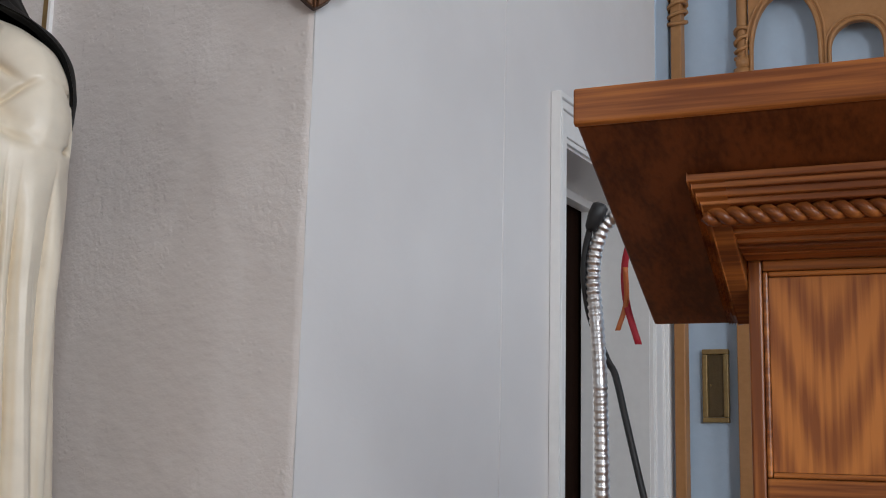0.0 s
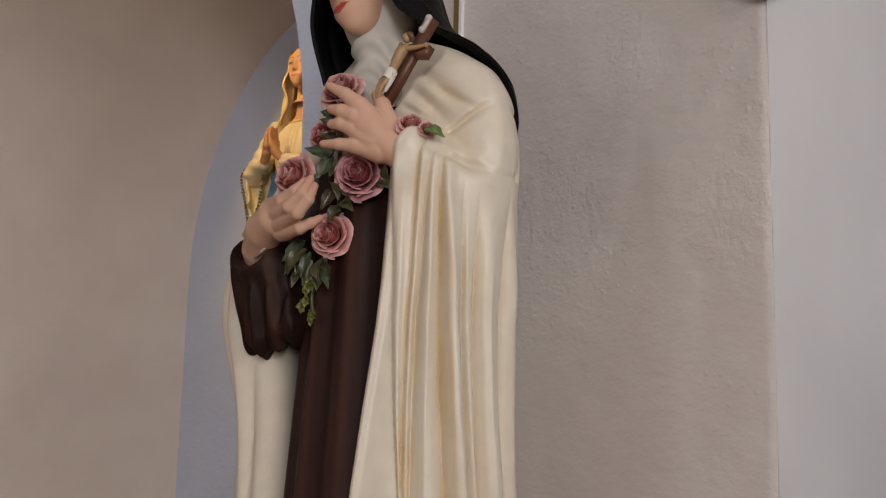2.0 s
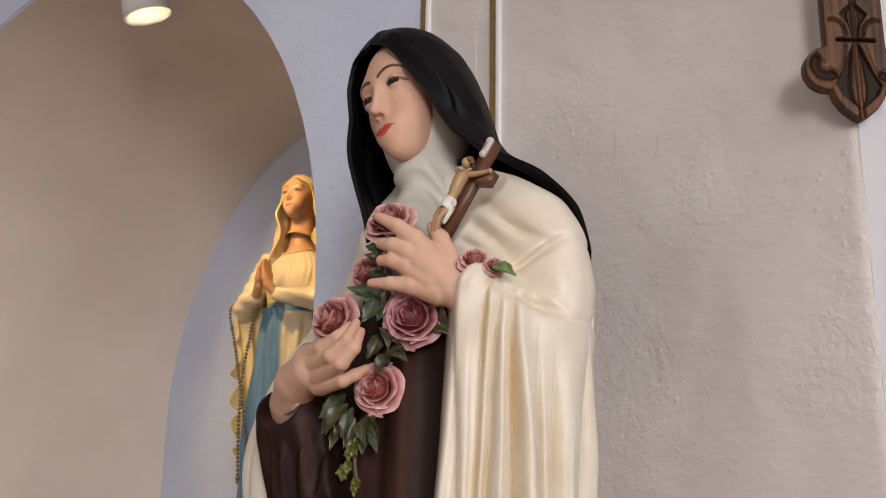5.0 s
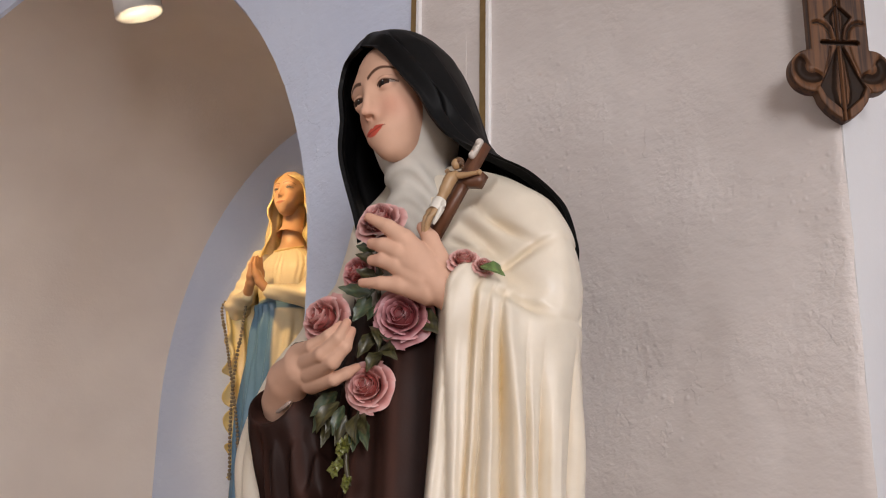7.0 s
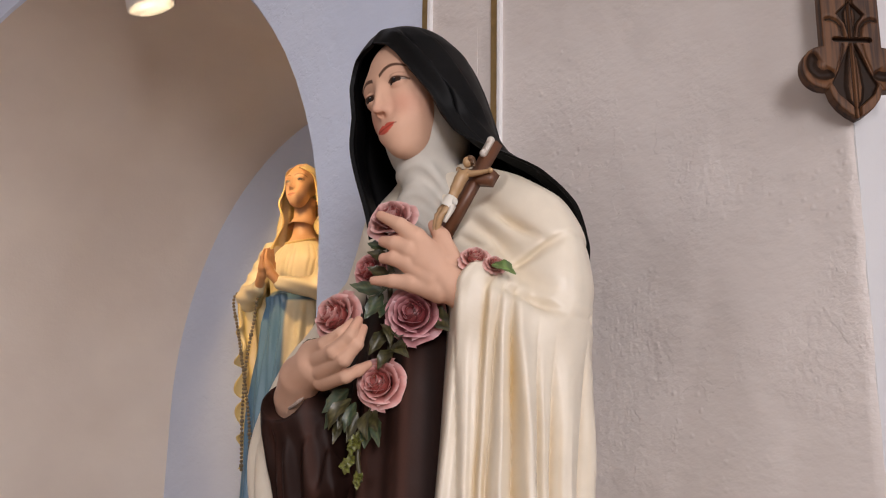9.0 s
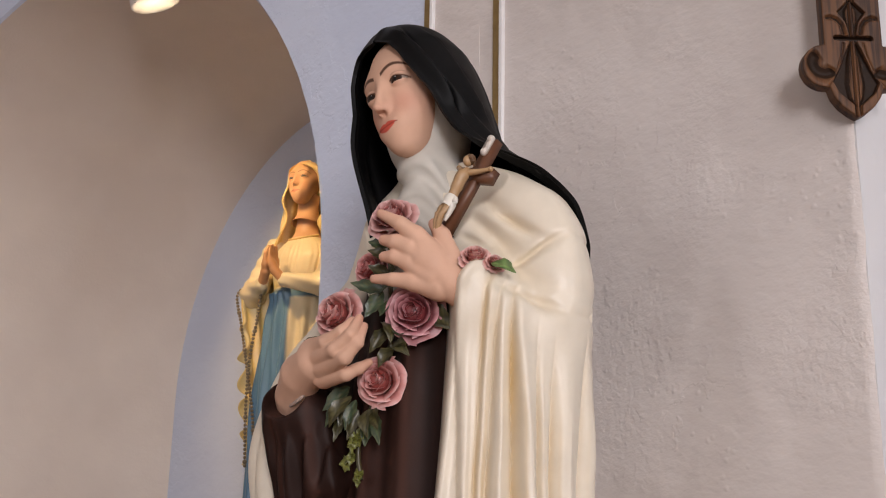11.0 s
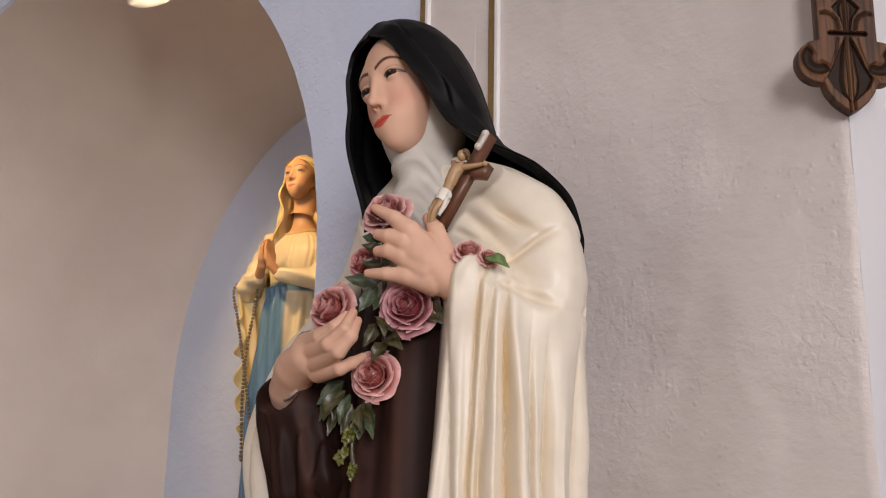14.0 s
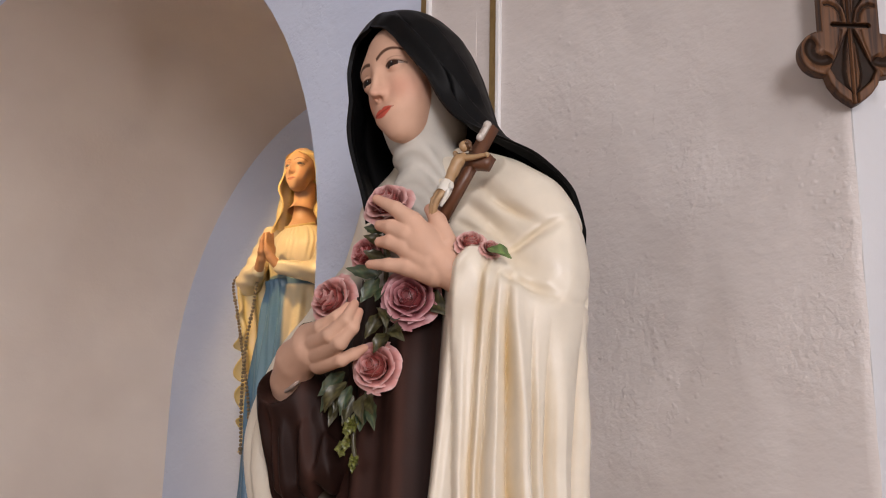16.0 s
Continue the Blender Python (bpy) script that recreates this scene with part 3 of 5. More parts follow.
def hand_form(sc, palm, fingers, skin, rose, h=0.0022):
    """A hand of limbs melted together; palm and fingers are runs of (x, y, z, radius)."""
    runs = [palm] + fingers
    allp = np.array([p[:3] for r in runs for p in r])

    def fn(x, y, z):
        P = (x + 0 * y + 0 * z, y + 0 * x + 0 * z, z + 0 * x + 0 * y)
        d = None
        for i, r in enumerate(runs):
            e = None
            for a, b in zip(r, r[1:]):
                g = limb(P, a[:3], b[:3], a[3], b[3])
                e = g if e is None else smin(e, g, 0.004)
            d = e if d is None else smin(d, e, 0.012 if i < 2 else 0.0020)
        return d
    tips = np.array([r[-1][:3] for r in fingers])

    def paint(v):
        near = np.min(np.linalg.norm(v[:, None] - tips[None], axis=2), axis=1)
        return mixed2(np.tile(np.array(skin, float), (len(v), 1)), rose, 0.5 * bell(near, 0, 0.018))
    sc.field(fn, allp.min(0) - 0.04, allp.max(0) + 0.04, h, paint)


def rose_form(sc, p, r, face, tone, rng):
    """A full-blown rose: rings of cupped petals with curled rims round a tight heart."""
    n = Vector(face).normalized()
    q = n.to_track_quat("Z", "Y").to_matrix()
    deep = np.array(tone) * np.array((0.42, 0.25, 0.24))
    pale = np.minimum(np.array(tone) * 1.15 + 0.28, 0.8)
    for ring, (count, rad, tall, lean) in enumerate(((1, 0.16, 0.62, 0.0), (3, 0.24, 0.66, 0.1), (4, 0.40, 0.62, 0.25), (5, 0.58, 0.5, 0.5), (5, 0.74, 0.30, 0.85), (6, 0.86, 0.05, 1.2))):
        for k in range(count):
            a0 = 2 * math.pi * (k + 0.37 * ring) / count + rng.uniform(-0.15, 0.15)
            span = 2 * math.pi / count * 0.72 if count > 1 else math.pi
            s, t = np.meshgrid(np.linspace(-1, 1, 11), np.linspace(0, 1, 8))
            ang = a0 + s * span
            out = rad * (0.55 + 0.45 * t + 0.24 * lean * t ** 3) + 0.04 * s * s * t
            edge = 1 - 0.20 * np.abs(s) ** 3
            z = -0.35 + (tall + 0.35) * t * edge - 0.20 * lean * t ** 4 + 0.035 * np.sin(5 * s + ring + k) * t
            out = out + 0.04 * np.sin(4 * s + 2 * k) * t
            pts = np.stack([out * np.cos(ang), out * np.sin(ang), z], -1) * r
            pts = pts @ np.array(q).T + np.array(p)
            # shade painted into petal bases and below rims; rim tips dry-brushed pale
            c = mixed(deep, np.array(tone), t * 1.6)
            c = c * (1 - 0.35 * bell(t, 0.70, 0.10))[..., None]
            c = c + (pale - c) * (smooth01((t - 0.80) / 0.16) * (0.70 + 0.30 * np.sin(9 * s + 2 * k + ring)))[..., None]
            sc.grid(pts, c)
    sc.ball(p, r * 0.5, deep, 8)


def leaf_form(sc, a, b, width, face, tone, bend=0.2):
    """A leaf from stem a to tip b with a folded midrib."""
    a, b = np.array(a, float), np.array(b, float)
    d = b - a
    length = np.linalg.norm(d)
    d /= length
    n = np.array(face, float)
    n -= d * (n @ d)
    n /= np.linalg.norm(n)
    w = np.cross(d, n)
    t, s = np.meshgrid(np.linspace(0, 1, 10), np.linspace(-1, 1, 7), indexing="ij")
    half = width * np.sin(math.pi * np.clip(t, 0.02, 0.985) ** 0.8) * (1 + 0.12 * np.sin(t * 22))
    lift = 0.35 * np.abs(s) * half + bend * length * np.sin(math.pi * t) * 0.5 + 0.08 * width * np.sin(9 * t + 3 * s)
    pts = a + d * (t * length)[..., None] + w * (s * half)[..., None] + n * lift[..., None]
    c = mixed(np.array(tone) * 1.5, tone, np.abs(s) * 2.5) * (1 + 0.35 * np.sin(13 * t + 4 * np.abs(s)))[..., None].clip(0.6, 1.4)
    # yellowish highlights painted in scattered bands over the blade
    c = c + (np.array((0.17, 0.15, 0.055)) - c) * (0.42 * smooth01((np.sin(11 * t + 5 * s + 300 * a[0]) - 0.45) / 0.4))[..., None]
    sc.grid(pts, c)


def curve_of(z, knots):
    zs, vs = zip(*knots)
    return np.interp(z, zs, vs)


def soft_curve(z, knots, w=0.02):
    """Piecewise run through (z, value) knots with its corners eased."""
    o = np.linspace(-2.2, 2.2, 23)
    k = np.exp(-o * o)
    return sum(a * curve_of(z + b * w, knots) for a, b in zip(k, o)) / k.sum()

# ---- the saint in the brown habit ----
SAINT = (-1.705, 1.252)
BASE = 0.72
# HABIT_LIT: the habit's same brown, raised for ridges that catch light
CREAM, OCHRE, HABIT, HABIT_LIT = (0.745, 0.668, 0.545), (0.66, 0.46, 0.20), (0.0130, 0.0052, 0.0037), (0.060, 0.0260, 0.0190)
SKIN, SKIN_ROSE = (0.66, 0.405, 0.288), (0.62, 0.30, 0.21)


def saint_statue():
    sc = Sculpt()
    rng = random.Random(4)
    # habit: an upright column with long pleats
    sc.mat = 1
    z = np.linspace(BASE, 1.80, 150)[:, None]
    ph = np.linspace(0, 2 * math.pi, 320, endpoint=False)[None]
    A = soft_curve(z, [(0.7, 0.20), (1.1, 0.175), (1.45, 0.155), (1.8, 0.14)])
    B = soft_curve(z, [(0.7, 0.165), (1.1, 0.142), (1.45, 0.118), (1.7, 0.105), (1.8, 0.09)])
    pleat = 0.0
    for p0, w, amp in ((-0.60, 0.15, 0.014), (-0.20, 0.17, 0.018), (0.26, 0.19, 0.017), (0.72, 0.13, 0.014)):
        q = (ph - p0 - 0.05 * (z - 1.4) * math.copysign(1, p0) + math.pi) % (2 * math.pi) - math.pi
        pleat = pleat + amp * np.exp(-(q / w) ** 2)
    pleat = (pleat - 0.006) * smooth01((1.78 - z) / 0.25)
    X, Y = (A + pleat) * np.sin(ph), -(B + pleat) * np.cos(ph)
    # pleat ridges coloured lighter as if lit, fading towards the near side
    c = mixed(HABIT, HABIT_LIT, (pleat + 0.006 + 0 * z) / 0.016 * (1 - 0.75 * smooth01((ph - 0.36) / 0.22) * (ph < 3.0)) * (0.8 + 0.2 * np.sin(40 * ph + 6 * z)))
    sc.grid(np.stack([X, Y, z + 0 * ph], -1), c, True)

    sc.mat = 0
    # mantle: one sheet round shoulders, arms and back, open in front
    nz, na = 330, 640
    z = np.linspace(BASE, 1.945, nz)[:, None]
    ph = np.linspace(-math.pi, math.pi, na, endpoint=False)[None]
    AL = soft_curve(z, [(0.7, 0.248), (1.1, 0.236), (1.3, 0.234), (1.44, 0.238), (1.56, 0.252), (1.66, 0.268), (1.72, 0.272), (1.79, 0.262), (1.86, 0.236), (1.905, 0.180), (1.93, 0.115), (1.945, 0.085)], 0.012)
    AR = soft_curve(z, [(0.7, 0.330), (1.1, 0.322), (1.3, 0.308), (1.5, 0.294), (1.6, 0.266), (1.68, 0.232), (1.75, 0.21), (1.81, 0.185), (1.86, 0.15), (1.905, 0.115), (1.945, 0.075)], 0.012)
    BF = soft_curve(z + 0.085 * smooth01((ph - 0.55) / 0.9) * bell(z, 1.71, 0.09), [(0.7, 0.19), (1.1, 0.172), (1.5, 0.150), (1.66, 0.150), (1.715, 0.142), (1.745, 0.108), (1.775, 0.082), (1.83, 0.080), (1.88, 0.076), (1.92, 0.066), (1.945, 0.055)], 0.008)
    BB = soft_curve(z, [(0.7, 0.20), (1.3, 0.165), (1.7, 0.15), (1.85, 0.13), (1.92, 0.10), (1.945, 0.075)], 0.012)
    sn, cs = np.sin(ph), np.cos(ph)
    wide = np.where(sn > 0, AL, AR)
    deep = np.where(cs > 0, BF, BB)
    # the arm that bears the mantle: its folds fall from the wrist and the elbow
    line = 1.785 - 0.115 * smooth01((ph - 0.50) / 1.0) - 0.06 * smooth01((0.2 - ph) / 0.4)
    line = line + 0.022 * np.sin(9 * ph) * smooth01((ph - 0.8) / 0.2)
    fall = smooth01((line + 0.02 - z) / (0.085 + 0.12 * smooth01((ph - 0.65) / 0.4)))
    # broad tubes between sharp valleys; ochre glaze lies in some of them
    down = 1.59 - np.maximum(z, 1.05)
    runs = ((-3.533, 0.0, 0.018, 0.2), (-3.0, 0.0, 0.018, 0.2), (-2.5, 0.0, 0.018, 0.2), (-2.0, 0.0, 0.018, 0.2), (-1.56, 0.0, 0.018, 0.2), (-1.24, 0.02, 0.016, 0.2), (-1.0, 0.04, 0.014, 0.12), (-0.82, 0.08, 0.013, 0.12),
            (-0.70, 0.10, 0.004, 0.0), (0.60, 0.50, 0.010, 0.15), (0.76, 0.19, 0.009, 0.75), (0.84, 0.16, 0.013, 0.45), (0.965, 0.53, 0.021, 1.0), (1.17, 0.50, 0.012, 0.35), (1.33, 0.36, 0.019, 0.5),
            (1.76, 0.25, 0.020, 0.3), (2.2, 0.0, 0.02, 0.3), (2.75, 0.0, 0.018, 0.2), (3.283, 0.0, 0.018, 0.2))
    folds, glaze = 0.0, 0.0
    for (pa, da, amp, tint), (pb, db, _, _) in zip(runs, runs[1:]):
        va = pa + da * down + 0.012 * np.sin(6 * z + 5 * pa)
        vb = pb + db * down + 0.012 * np.sin(6 * z + 5 * pb)
        u = np.clip((ph - va) / np.maximum(vb - va, 0.03), 0, 1)
        strength = fall * smooth01((line + 0.015 - z) / (0.07 + 0.10 * abs(math.sin(9 * pa))))
        tube_h = (4 * u * (1 - u)) ** 0.62 * (1 + 0.22 * np.sin(5 * u + 4 * z + pa)) * (0.86 + 0.14 * np.sin(5 * z + 7 * pa))
        folds = folds + 1.65 * amp * strength * tube_h
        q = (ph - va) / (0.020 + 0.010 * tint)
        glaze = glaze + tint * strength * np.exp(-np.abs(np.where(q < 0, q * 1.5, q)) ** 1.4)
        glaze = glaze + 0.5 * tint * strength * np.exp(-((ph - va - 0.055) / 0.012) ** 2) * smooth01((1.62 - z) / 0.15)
    # fine secondary pleats riding on the tubes
    for k, (p0, drift, top_z) in enumerate(((0.70, 0.30, 1.66), (0.90, 0.25, 1.64), (1.04, 0.52, 1.60), (1.10, 0.50, 1.52), (1.25, 0.45, 1.62), (1.48, 0.32, 1.56), (1.58, 0.30, 1.50), (-0.76, 0.09, 1.40), (-0.90, 0.06, 1.42))):
        q = ph - p0 - drift * down - 0.010 * np.sin(9 * z + k)
        folds = folds + (0.0020 if k % 2 else -0.0020) * np.exp(-(q / 0.016) ** 2) * smooth01((top_z - z) / 0.12)
    folds = folds - 0.011 * fall
    # creases drawn from shoulder and chest towards the elbow
    X0, Z0 = wide * sn, z + 0 * ph
    for (xa, za), (xb, zb), w, amp in (((0.120, 1.885), (0.235, 1.765), 0.015, 0.008), ((0.100, 1.840), (0.225, 1.745), 0.013, 0.011), ((0.150, 1.795), (0.255, 1.690), 0.011, 0.012), ((0.195, 1.745), (0.262, 1.655), 0.009, 0.007), ((0.185, 1.728), (0.262, 1.790), 0.006, 0.011), ((0.185, 1.712), (0.268, 1.668), 0.006, 0.010), ((0.16, 1.83), (0.245, 1.775), 0.006, 0.008), ((0.10, 1.80), (0.17, 1.765), 0.006, 0.007)):
        dx, dz = xb - xa, zb - za
        t = np.clip(((X0 - xa) * dx + (Z0 - za) * dz) / (dx * dx + dz * dz), 0, 1)
        dist = np.hypot(X0 - xa - t * dx, Z0 - za - t * dz)
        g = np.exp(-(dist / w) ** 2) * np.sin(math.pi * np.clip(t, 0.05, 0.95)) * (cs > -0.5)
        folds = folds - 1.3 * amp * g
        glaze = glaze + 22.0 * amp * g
    # forearm that comes forward on the other side
    folds = folds + 0.058 * bell(ph, -0.86, 0.22) * bell(z, 1.50, 0.17) + 0.016 * bell(ph, 0.70, 0.34) * bell(z, 1.700, 0.045) + 0.028 * bell(ph, 0.60, 0.16) * bell(z, 1.738, 0.028)
    # the opening
    near = soft_curve(z, [(0.7, 0.22), (1.09, 0.38), (1.43, 0.52), (1.70, 0.55), (1.750, 0.58), (1.765, 0.34), (1.79, 0.32), (1.84, 0.55), (1.90, 1.25), (1.945, 1.5)], 0.006)
    far = soft_curve(z, [(0.7, -0.42), (1.09, -0.50), (1.36, -0.60), (1.46, -0.70), (1.60, -0.74), (1.70, -0.60), (1.76, -0.45), (1.80, -0.45), (1.84, -0.6), (1.90, -1.2), (1.945, -1.5)], 0.01)
    inside = smooth01((near - ph) / 0.05 + 0.5) * smooth01((ph - far) / 0.20 + 0.5)
    hem = np.exp(-((ph - near - 0.05) / 0.03) ** 2) * (z < 1.75) + np.exp(-((ph - far + 0.05) / 0.03) ** 2) * (z < 1.7)
    folds = folds + 0.006 * hem
    cx = -0.028 * smooth01((z - 1.80) / 0.12)
    scale = 1 - 0.42 * inside
    X = cx + (wide + folds) * sn * scale
    Y = -(deep + folds) * cs * scale
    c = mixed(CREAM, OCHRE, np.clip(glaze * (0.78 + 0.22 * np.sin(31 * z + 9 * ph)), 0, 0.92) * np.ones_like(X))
    c = c + (np.array(HABIT) - c) * (smooth01((inside - 0.25) / 0.5) * smooth01((1.80 - z) / 0.05))[..., None]
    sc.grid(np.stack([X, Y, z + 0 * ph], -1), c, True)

    # sleeve of the habit and its hanging bag
    sc.mat = 1
    def sleeve(x, y, z):
        P = (x + 0 * y + 0 * z, y + 0 * x + 0 * z, z + 0 * x + 0 * y)
        d = limb(P, (-0.225, -0.02, 1.55), (-0.158, -0.160, 1.562), 0.052, 0.044)
        d = smin(d, limb(P, (-0.165, -0.140, 1.52), (-0.150, -0.140, 1.425), 0.048, 0.030), 0.03)
        d = smin(d, limb(P, (-0.215, -0.09, 1.50), (-0.185, -0.115, 1.42), 0.045, 0.028), 0.03)
        d = smin(d, limb(P, (-0.140, -0.120, 1.53), (-0.105, -0.120, 1.445), 0.050, 0.036), 0.03)
        d = d + (0.0042 * np.sin(150 * (P[0] + 0.7 * P[1]) + 26 * P[2]) + 0.003 * np.sin(260 * (P[0] - 0.2 * P[1]) - 60 * P[2])) * smooth01((1.555 - P[2]) / 0.06)
        d = smax(d, -limb(P, (-0.165, -0.140, 1.575), (-0.140, -0.215, 1.578), 0.030, 0.046), 0.004)
        return d
    # lighter brown streaks painted on as the sleeve's highlights
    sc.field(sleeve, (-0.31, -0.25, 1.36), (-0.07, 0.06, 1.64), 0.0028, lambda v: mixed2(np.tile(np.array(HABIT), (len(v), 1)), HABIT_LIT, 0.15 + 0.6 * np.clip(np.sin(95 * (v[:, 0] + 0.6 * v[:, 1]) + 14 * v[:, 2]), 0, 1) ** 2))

    # pale cuff lining that shows below the wrist
    sc.rod(spline([(-0.200, -0.135, 1.580), (-0.186, -0.152, 1.567), (-0.150, -0.170, 1.556), (-0.122, -0.176, 1.562), (-0.112, -0.172, 1.572)], 5), 0.0030, (0.42, 0.32, 0.27), 8)
    # wimple round neck and face
    sc.mat = 1
    def wimple(x, y, z):
        P = (x + 0 * y + 0 * z, y + 0 * x + 0 * z, z + 0 * x + 0 * y)
        d = limb(P, (-0.026, -0.012, 1.99), (-0.008, -0.008, 1.86), 0.052, 0.052)
        d = smin(d, limb(P, (-0.010, -0.006, 1.86), (-0.002, -0.024, 1.78), 0.052, 0.080), 0.03)
        d = smin(d, limb(P, (-0.002, -0.024, 1.80), (0.0, -0.035, 1.74), 0.078, 0.088), 0.03)
        w = np.sin(120 * (P[2] + 0.35 * (P[0] + 0.03) + 0.25 * P[1]) + 2.2 * np.sin(40 * P[0] + 30 * P[1]))
        d = d + 0.0046 * np.sign(w) * np.abs(w) ** 0.8 * smooth01((1.965 - P[2]) / 0.04)
        cap = egg(P, (-0.038, -0.012, 2.083), (0.079, 0.086, 0.106))
        cap = smin(cap, egg(P, (-0.030, -0.004, 2.000), (0.070, 0.066, 0.078)), 0.03)
        cut = egg(P, (-0.048, -0.108, 2.048), (0.066, 0.082, 0.099))
        return smin(d, smax(cap, -cut, 0.006), 0.008)
    sc.field(wimple, (-0.15, -0.16, 1.70), (0.11, 0.10, 2.21), 0.003, (0.61, 0.58, 0.52))
    sc.mat = 2
    head(sc, (-0.035, -0.028, 2.066), 1.0, (3, -14, -5), SKIN, (0.56, 0.065, 0.04), (0.66, 0.27, 0.19), (0.055, 0.020, 0.010), (0.030, 0.012, 0.006))

    sc.mat = 1
    # black veil: hood and falling sides, doubled for thickness
    n1, n2 = 170, 220
    s = np.linspace(0, 1, n1)[:, None]
    u = np.linspace(-1, 1, n2)[None]
    z = 2.213 - 0.613 * s ** 1.55
    a_near = soft_curve(-z, [(-2.213, 0.004), (-2.207, 0.034), (-2.19, 0.062), (-2.16, 0.084), (-2.10, 0.098), (-2.02, 0.108), (-1.965, 0.134), (-1.935, 0.164), (-1.915, 0.188), (-1.89, 0.205), (-1.86, 0.222), (-1.80, 0.240), (-1.66, 0.222), (-1.60, 0.205)], 0.006)
    a_far = soft_curve(-z, [(-2.213, 0.004), (-2.207, 0.034), (-2.19, 0.062), (-2.16, 0.086), (-2.10, 0.100), (-1.95, 0.108), (-1.85, 0.118), (-1.66, 0.14)], 0.006)
    b_front = soft_curve(-z, [(-2.213, 0.004), (-2.207, 0.03), (-2.19, 0.055), (-2.16, 0.076), (-2.10, 0.096), (-1.95, 0.108), (-1.85, 0.115), (-1.66, 0.11)], 0.006)
    b_back = soft_curve(-z, [(-2.213, 0.004), (-2.207, 0.046), (-2.19, 0.086), (-2.16, 0.112), (-2.10, 0.128), (-2.05, 0.137), (-2.0, 0.164), (-1.95, 0.178), (-1.80, 0.172), (-1.66, 0.170)], 0.006)
    open_near = soft_curve(-z, [(-2.213, 0.0), (-2.156, 0.0), (-2.148, 0.30), (-2.125, 0.50), (-2.09, 0.69), (-2.065, 0.82), (-2.043, 0.94), (-2.021, 1.03), (-1.979, 1.12), (-1.95, 1.32), (-1.925, 1.60), (-1.87, 1.78), (-1.80, 1.92), (-1.60, 2.25)], 0.0035)
    open_far = soft_curve(-z, [(-2.213, 0.0), (-2.151, 0.0), (-2.149, 0.36), (-2.143, 0.56), (-2.12, 0.74), (-2.06, 0.92), (-1.95, 0.95), (-1.85, 1.0), (-1.66, 1.3)], 0.0035)
    ang = np.where(u > 0, open_near + (math.pi - open_near) * (1 - u), -(open_far + (math.pi - open_far) * (1 + u)))
    sn, cs = np.sin(ang), np.cos(ang)
    wide, deep = np.where(sn > 0, a_near, a_far), np.where(cs > 0, b_front, b_back)
    rip = 0.0
    for p0, w, amp, slope in ((2.5, 0.10, 0.006, 0.6), (-1.5, 0.12, 0.008, 0.3), (-2.2, 0.15, 0.008, 0.2)):
        rip = rip + amp * np.exp(-((ang - p0 - slope * (2.02 - z) * 0.9) / w) ** 2) * smooth01((2.19 - z) / 0.06)
    # overlapping layers: each ends in a sharp crease
    for knots, amp in (([(-2.2, 0.25), (-2.172, 0.46), (-2.14, 0.75), (-2.102, 0.97), (-2.036, 1.21), (-1.978, 1.33), (-1.9, 1.75), (-1.6, 2.3)], 0.0125),
                       ([(-2.2, 0.45), (-2.13, 0.80), (-2.078, 1.10), (-2.051, 1.33), (-2.012, 1.60), (-1.98, 1.72), (-1.9, 2.0), (-1.6, 2.5)], 0.0120),
                       ([(-2.2, 0.9), (-2.13, 1.45), (-2.05, 1.80), (-1.98, 2.05), (-1.9, 2.3), (-1.6, 2.8)], 0.0060)):
        q = ang - soft_curve(-z, knots, 0.01)
        rip = rip + amp * np.where(q < 0, np.exp(-(q / 0.22) ** 2), np.exp(-(q / 0.022) ** 2)) * smooth01((2.195 - z) / 0.04) * smooth01((z - 1.80) / 0.12)
        rip = rip - 0.7 * amp * np.exp(-((q - 0.05) / 0.03) ** 2) * smooth01((2.185 - z) / 0.04) * smooth01((z - 1.80) / 0.12)
    rim = 0.004 * np.exp(-((np.abs(u) - 1) / 0.025) ** 2)
    cx = -0.036 + 0.042 * smooth01((2.02 - z) / 0.2) - 0.22 * np.clip(z - 2.05, 0, 1)
    cy = -0.026 + 0.03 * smooth01((2.02 - z) / 0.2)
    col = np.array((0.0034, 0.0034, 0.0038))
    sheets = []
    for off in (0.004, -0.003):
        X = cx + (wide + rip + rim + off) * sn
        Y = cy - (deep + rip + rim + off) * cs
        Z = z + 0 * u - 0.010
        sheets.append(np.stack([X, Y, Z], -1))
        sc.grid(sheets[-1], col)
    for e in (0, -1):
        sc.grid(np.stack([sheets[0][:, e], sheets[1][:, e]], 1), col)
    sc.grid(np.stack([sheets[0][-1], sheets[1][-1]], 0), col)

    sc.mat = 2
    # the two palms
    hand_form(sc, [(0.168, -0.076, 1.682, 0.029), (0.132, -0.122, 1.714, 0.027), (0.106, -0.148, 1.746, 0.024)],
              [[(0.116, -0.140, 1.748, 0.021), (0.100, -0.160, 1.778, 0.0150), (0.082, -0.174, 1.797, 0.0105), (0.052, -0.184, 1.815, 0.0070)],
               [(0.116, -0.142, 1.735, 0.022), (0.094, -0.164, 1.761, 0.0150), (0.074, -0.176, 1.771, 0.0108), (0.056, -0.180, 1.776, 0.0082)],
               [(0.116, -0.140, 1.720, 0.022), (0.091, -0.162, 1.742, 0.0145), (0.072, -0.174, 1.750, 0.0104), (0.055, -0.178, 1.752, 0.0080)],
               [(0.122, -0.134, 1.706, 0.021), (0.094, -0.156, 1.714, 0.0135), (0.068, -0.172, 1.718, 0.0095), (0.040, -0.182, 1.721, 0.0066)],
               [(0.132, -0.124, 1.748, 0.018), (0.122, -0.130, 1.782, 0.012), (0.106, -0.130, 1.802, 0.0085)]], SKIN, SKIN_ROSE)
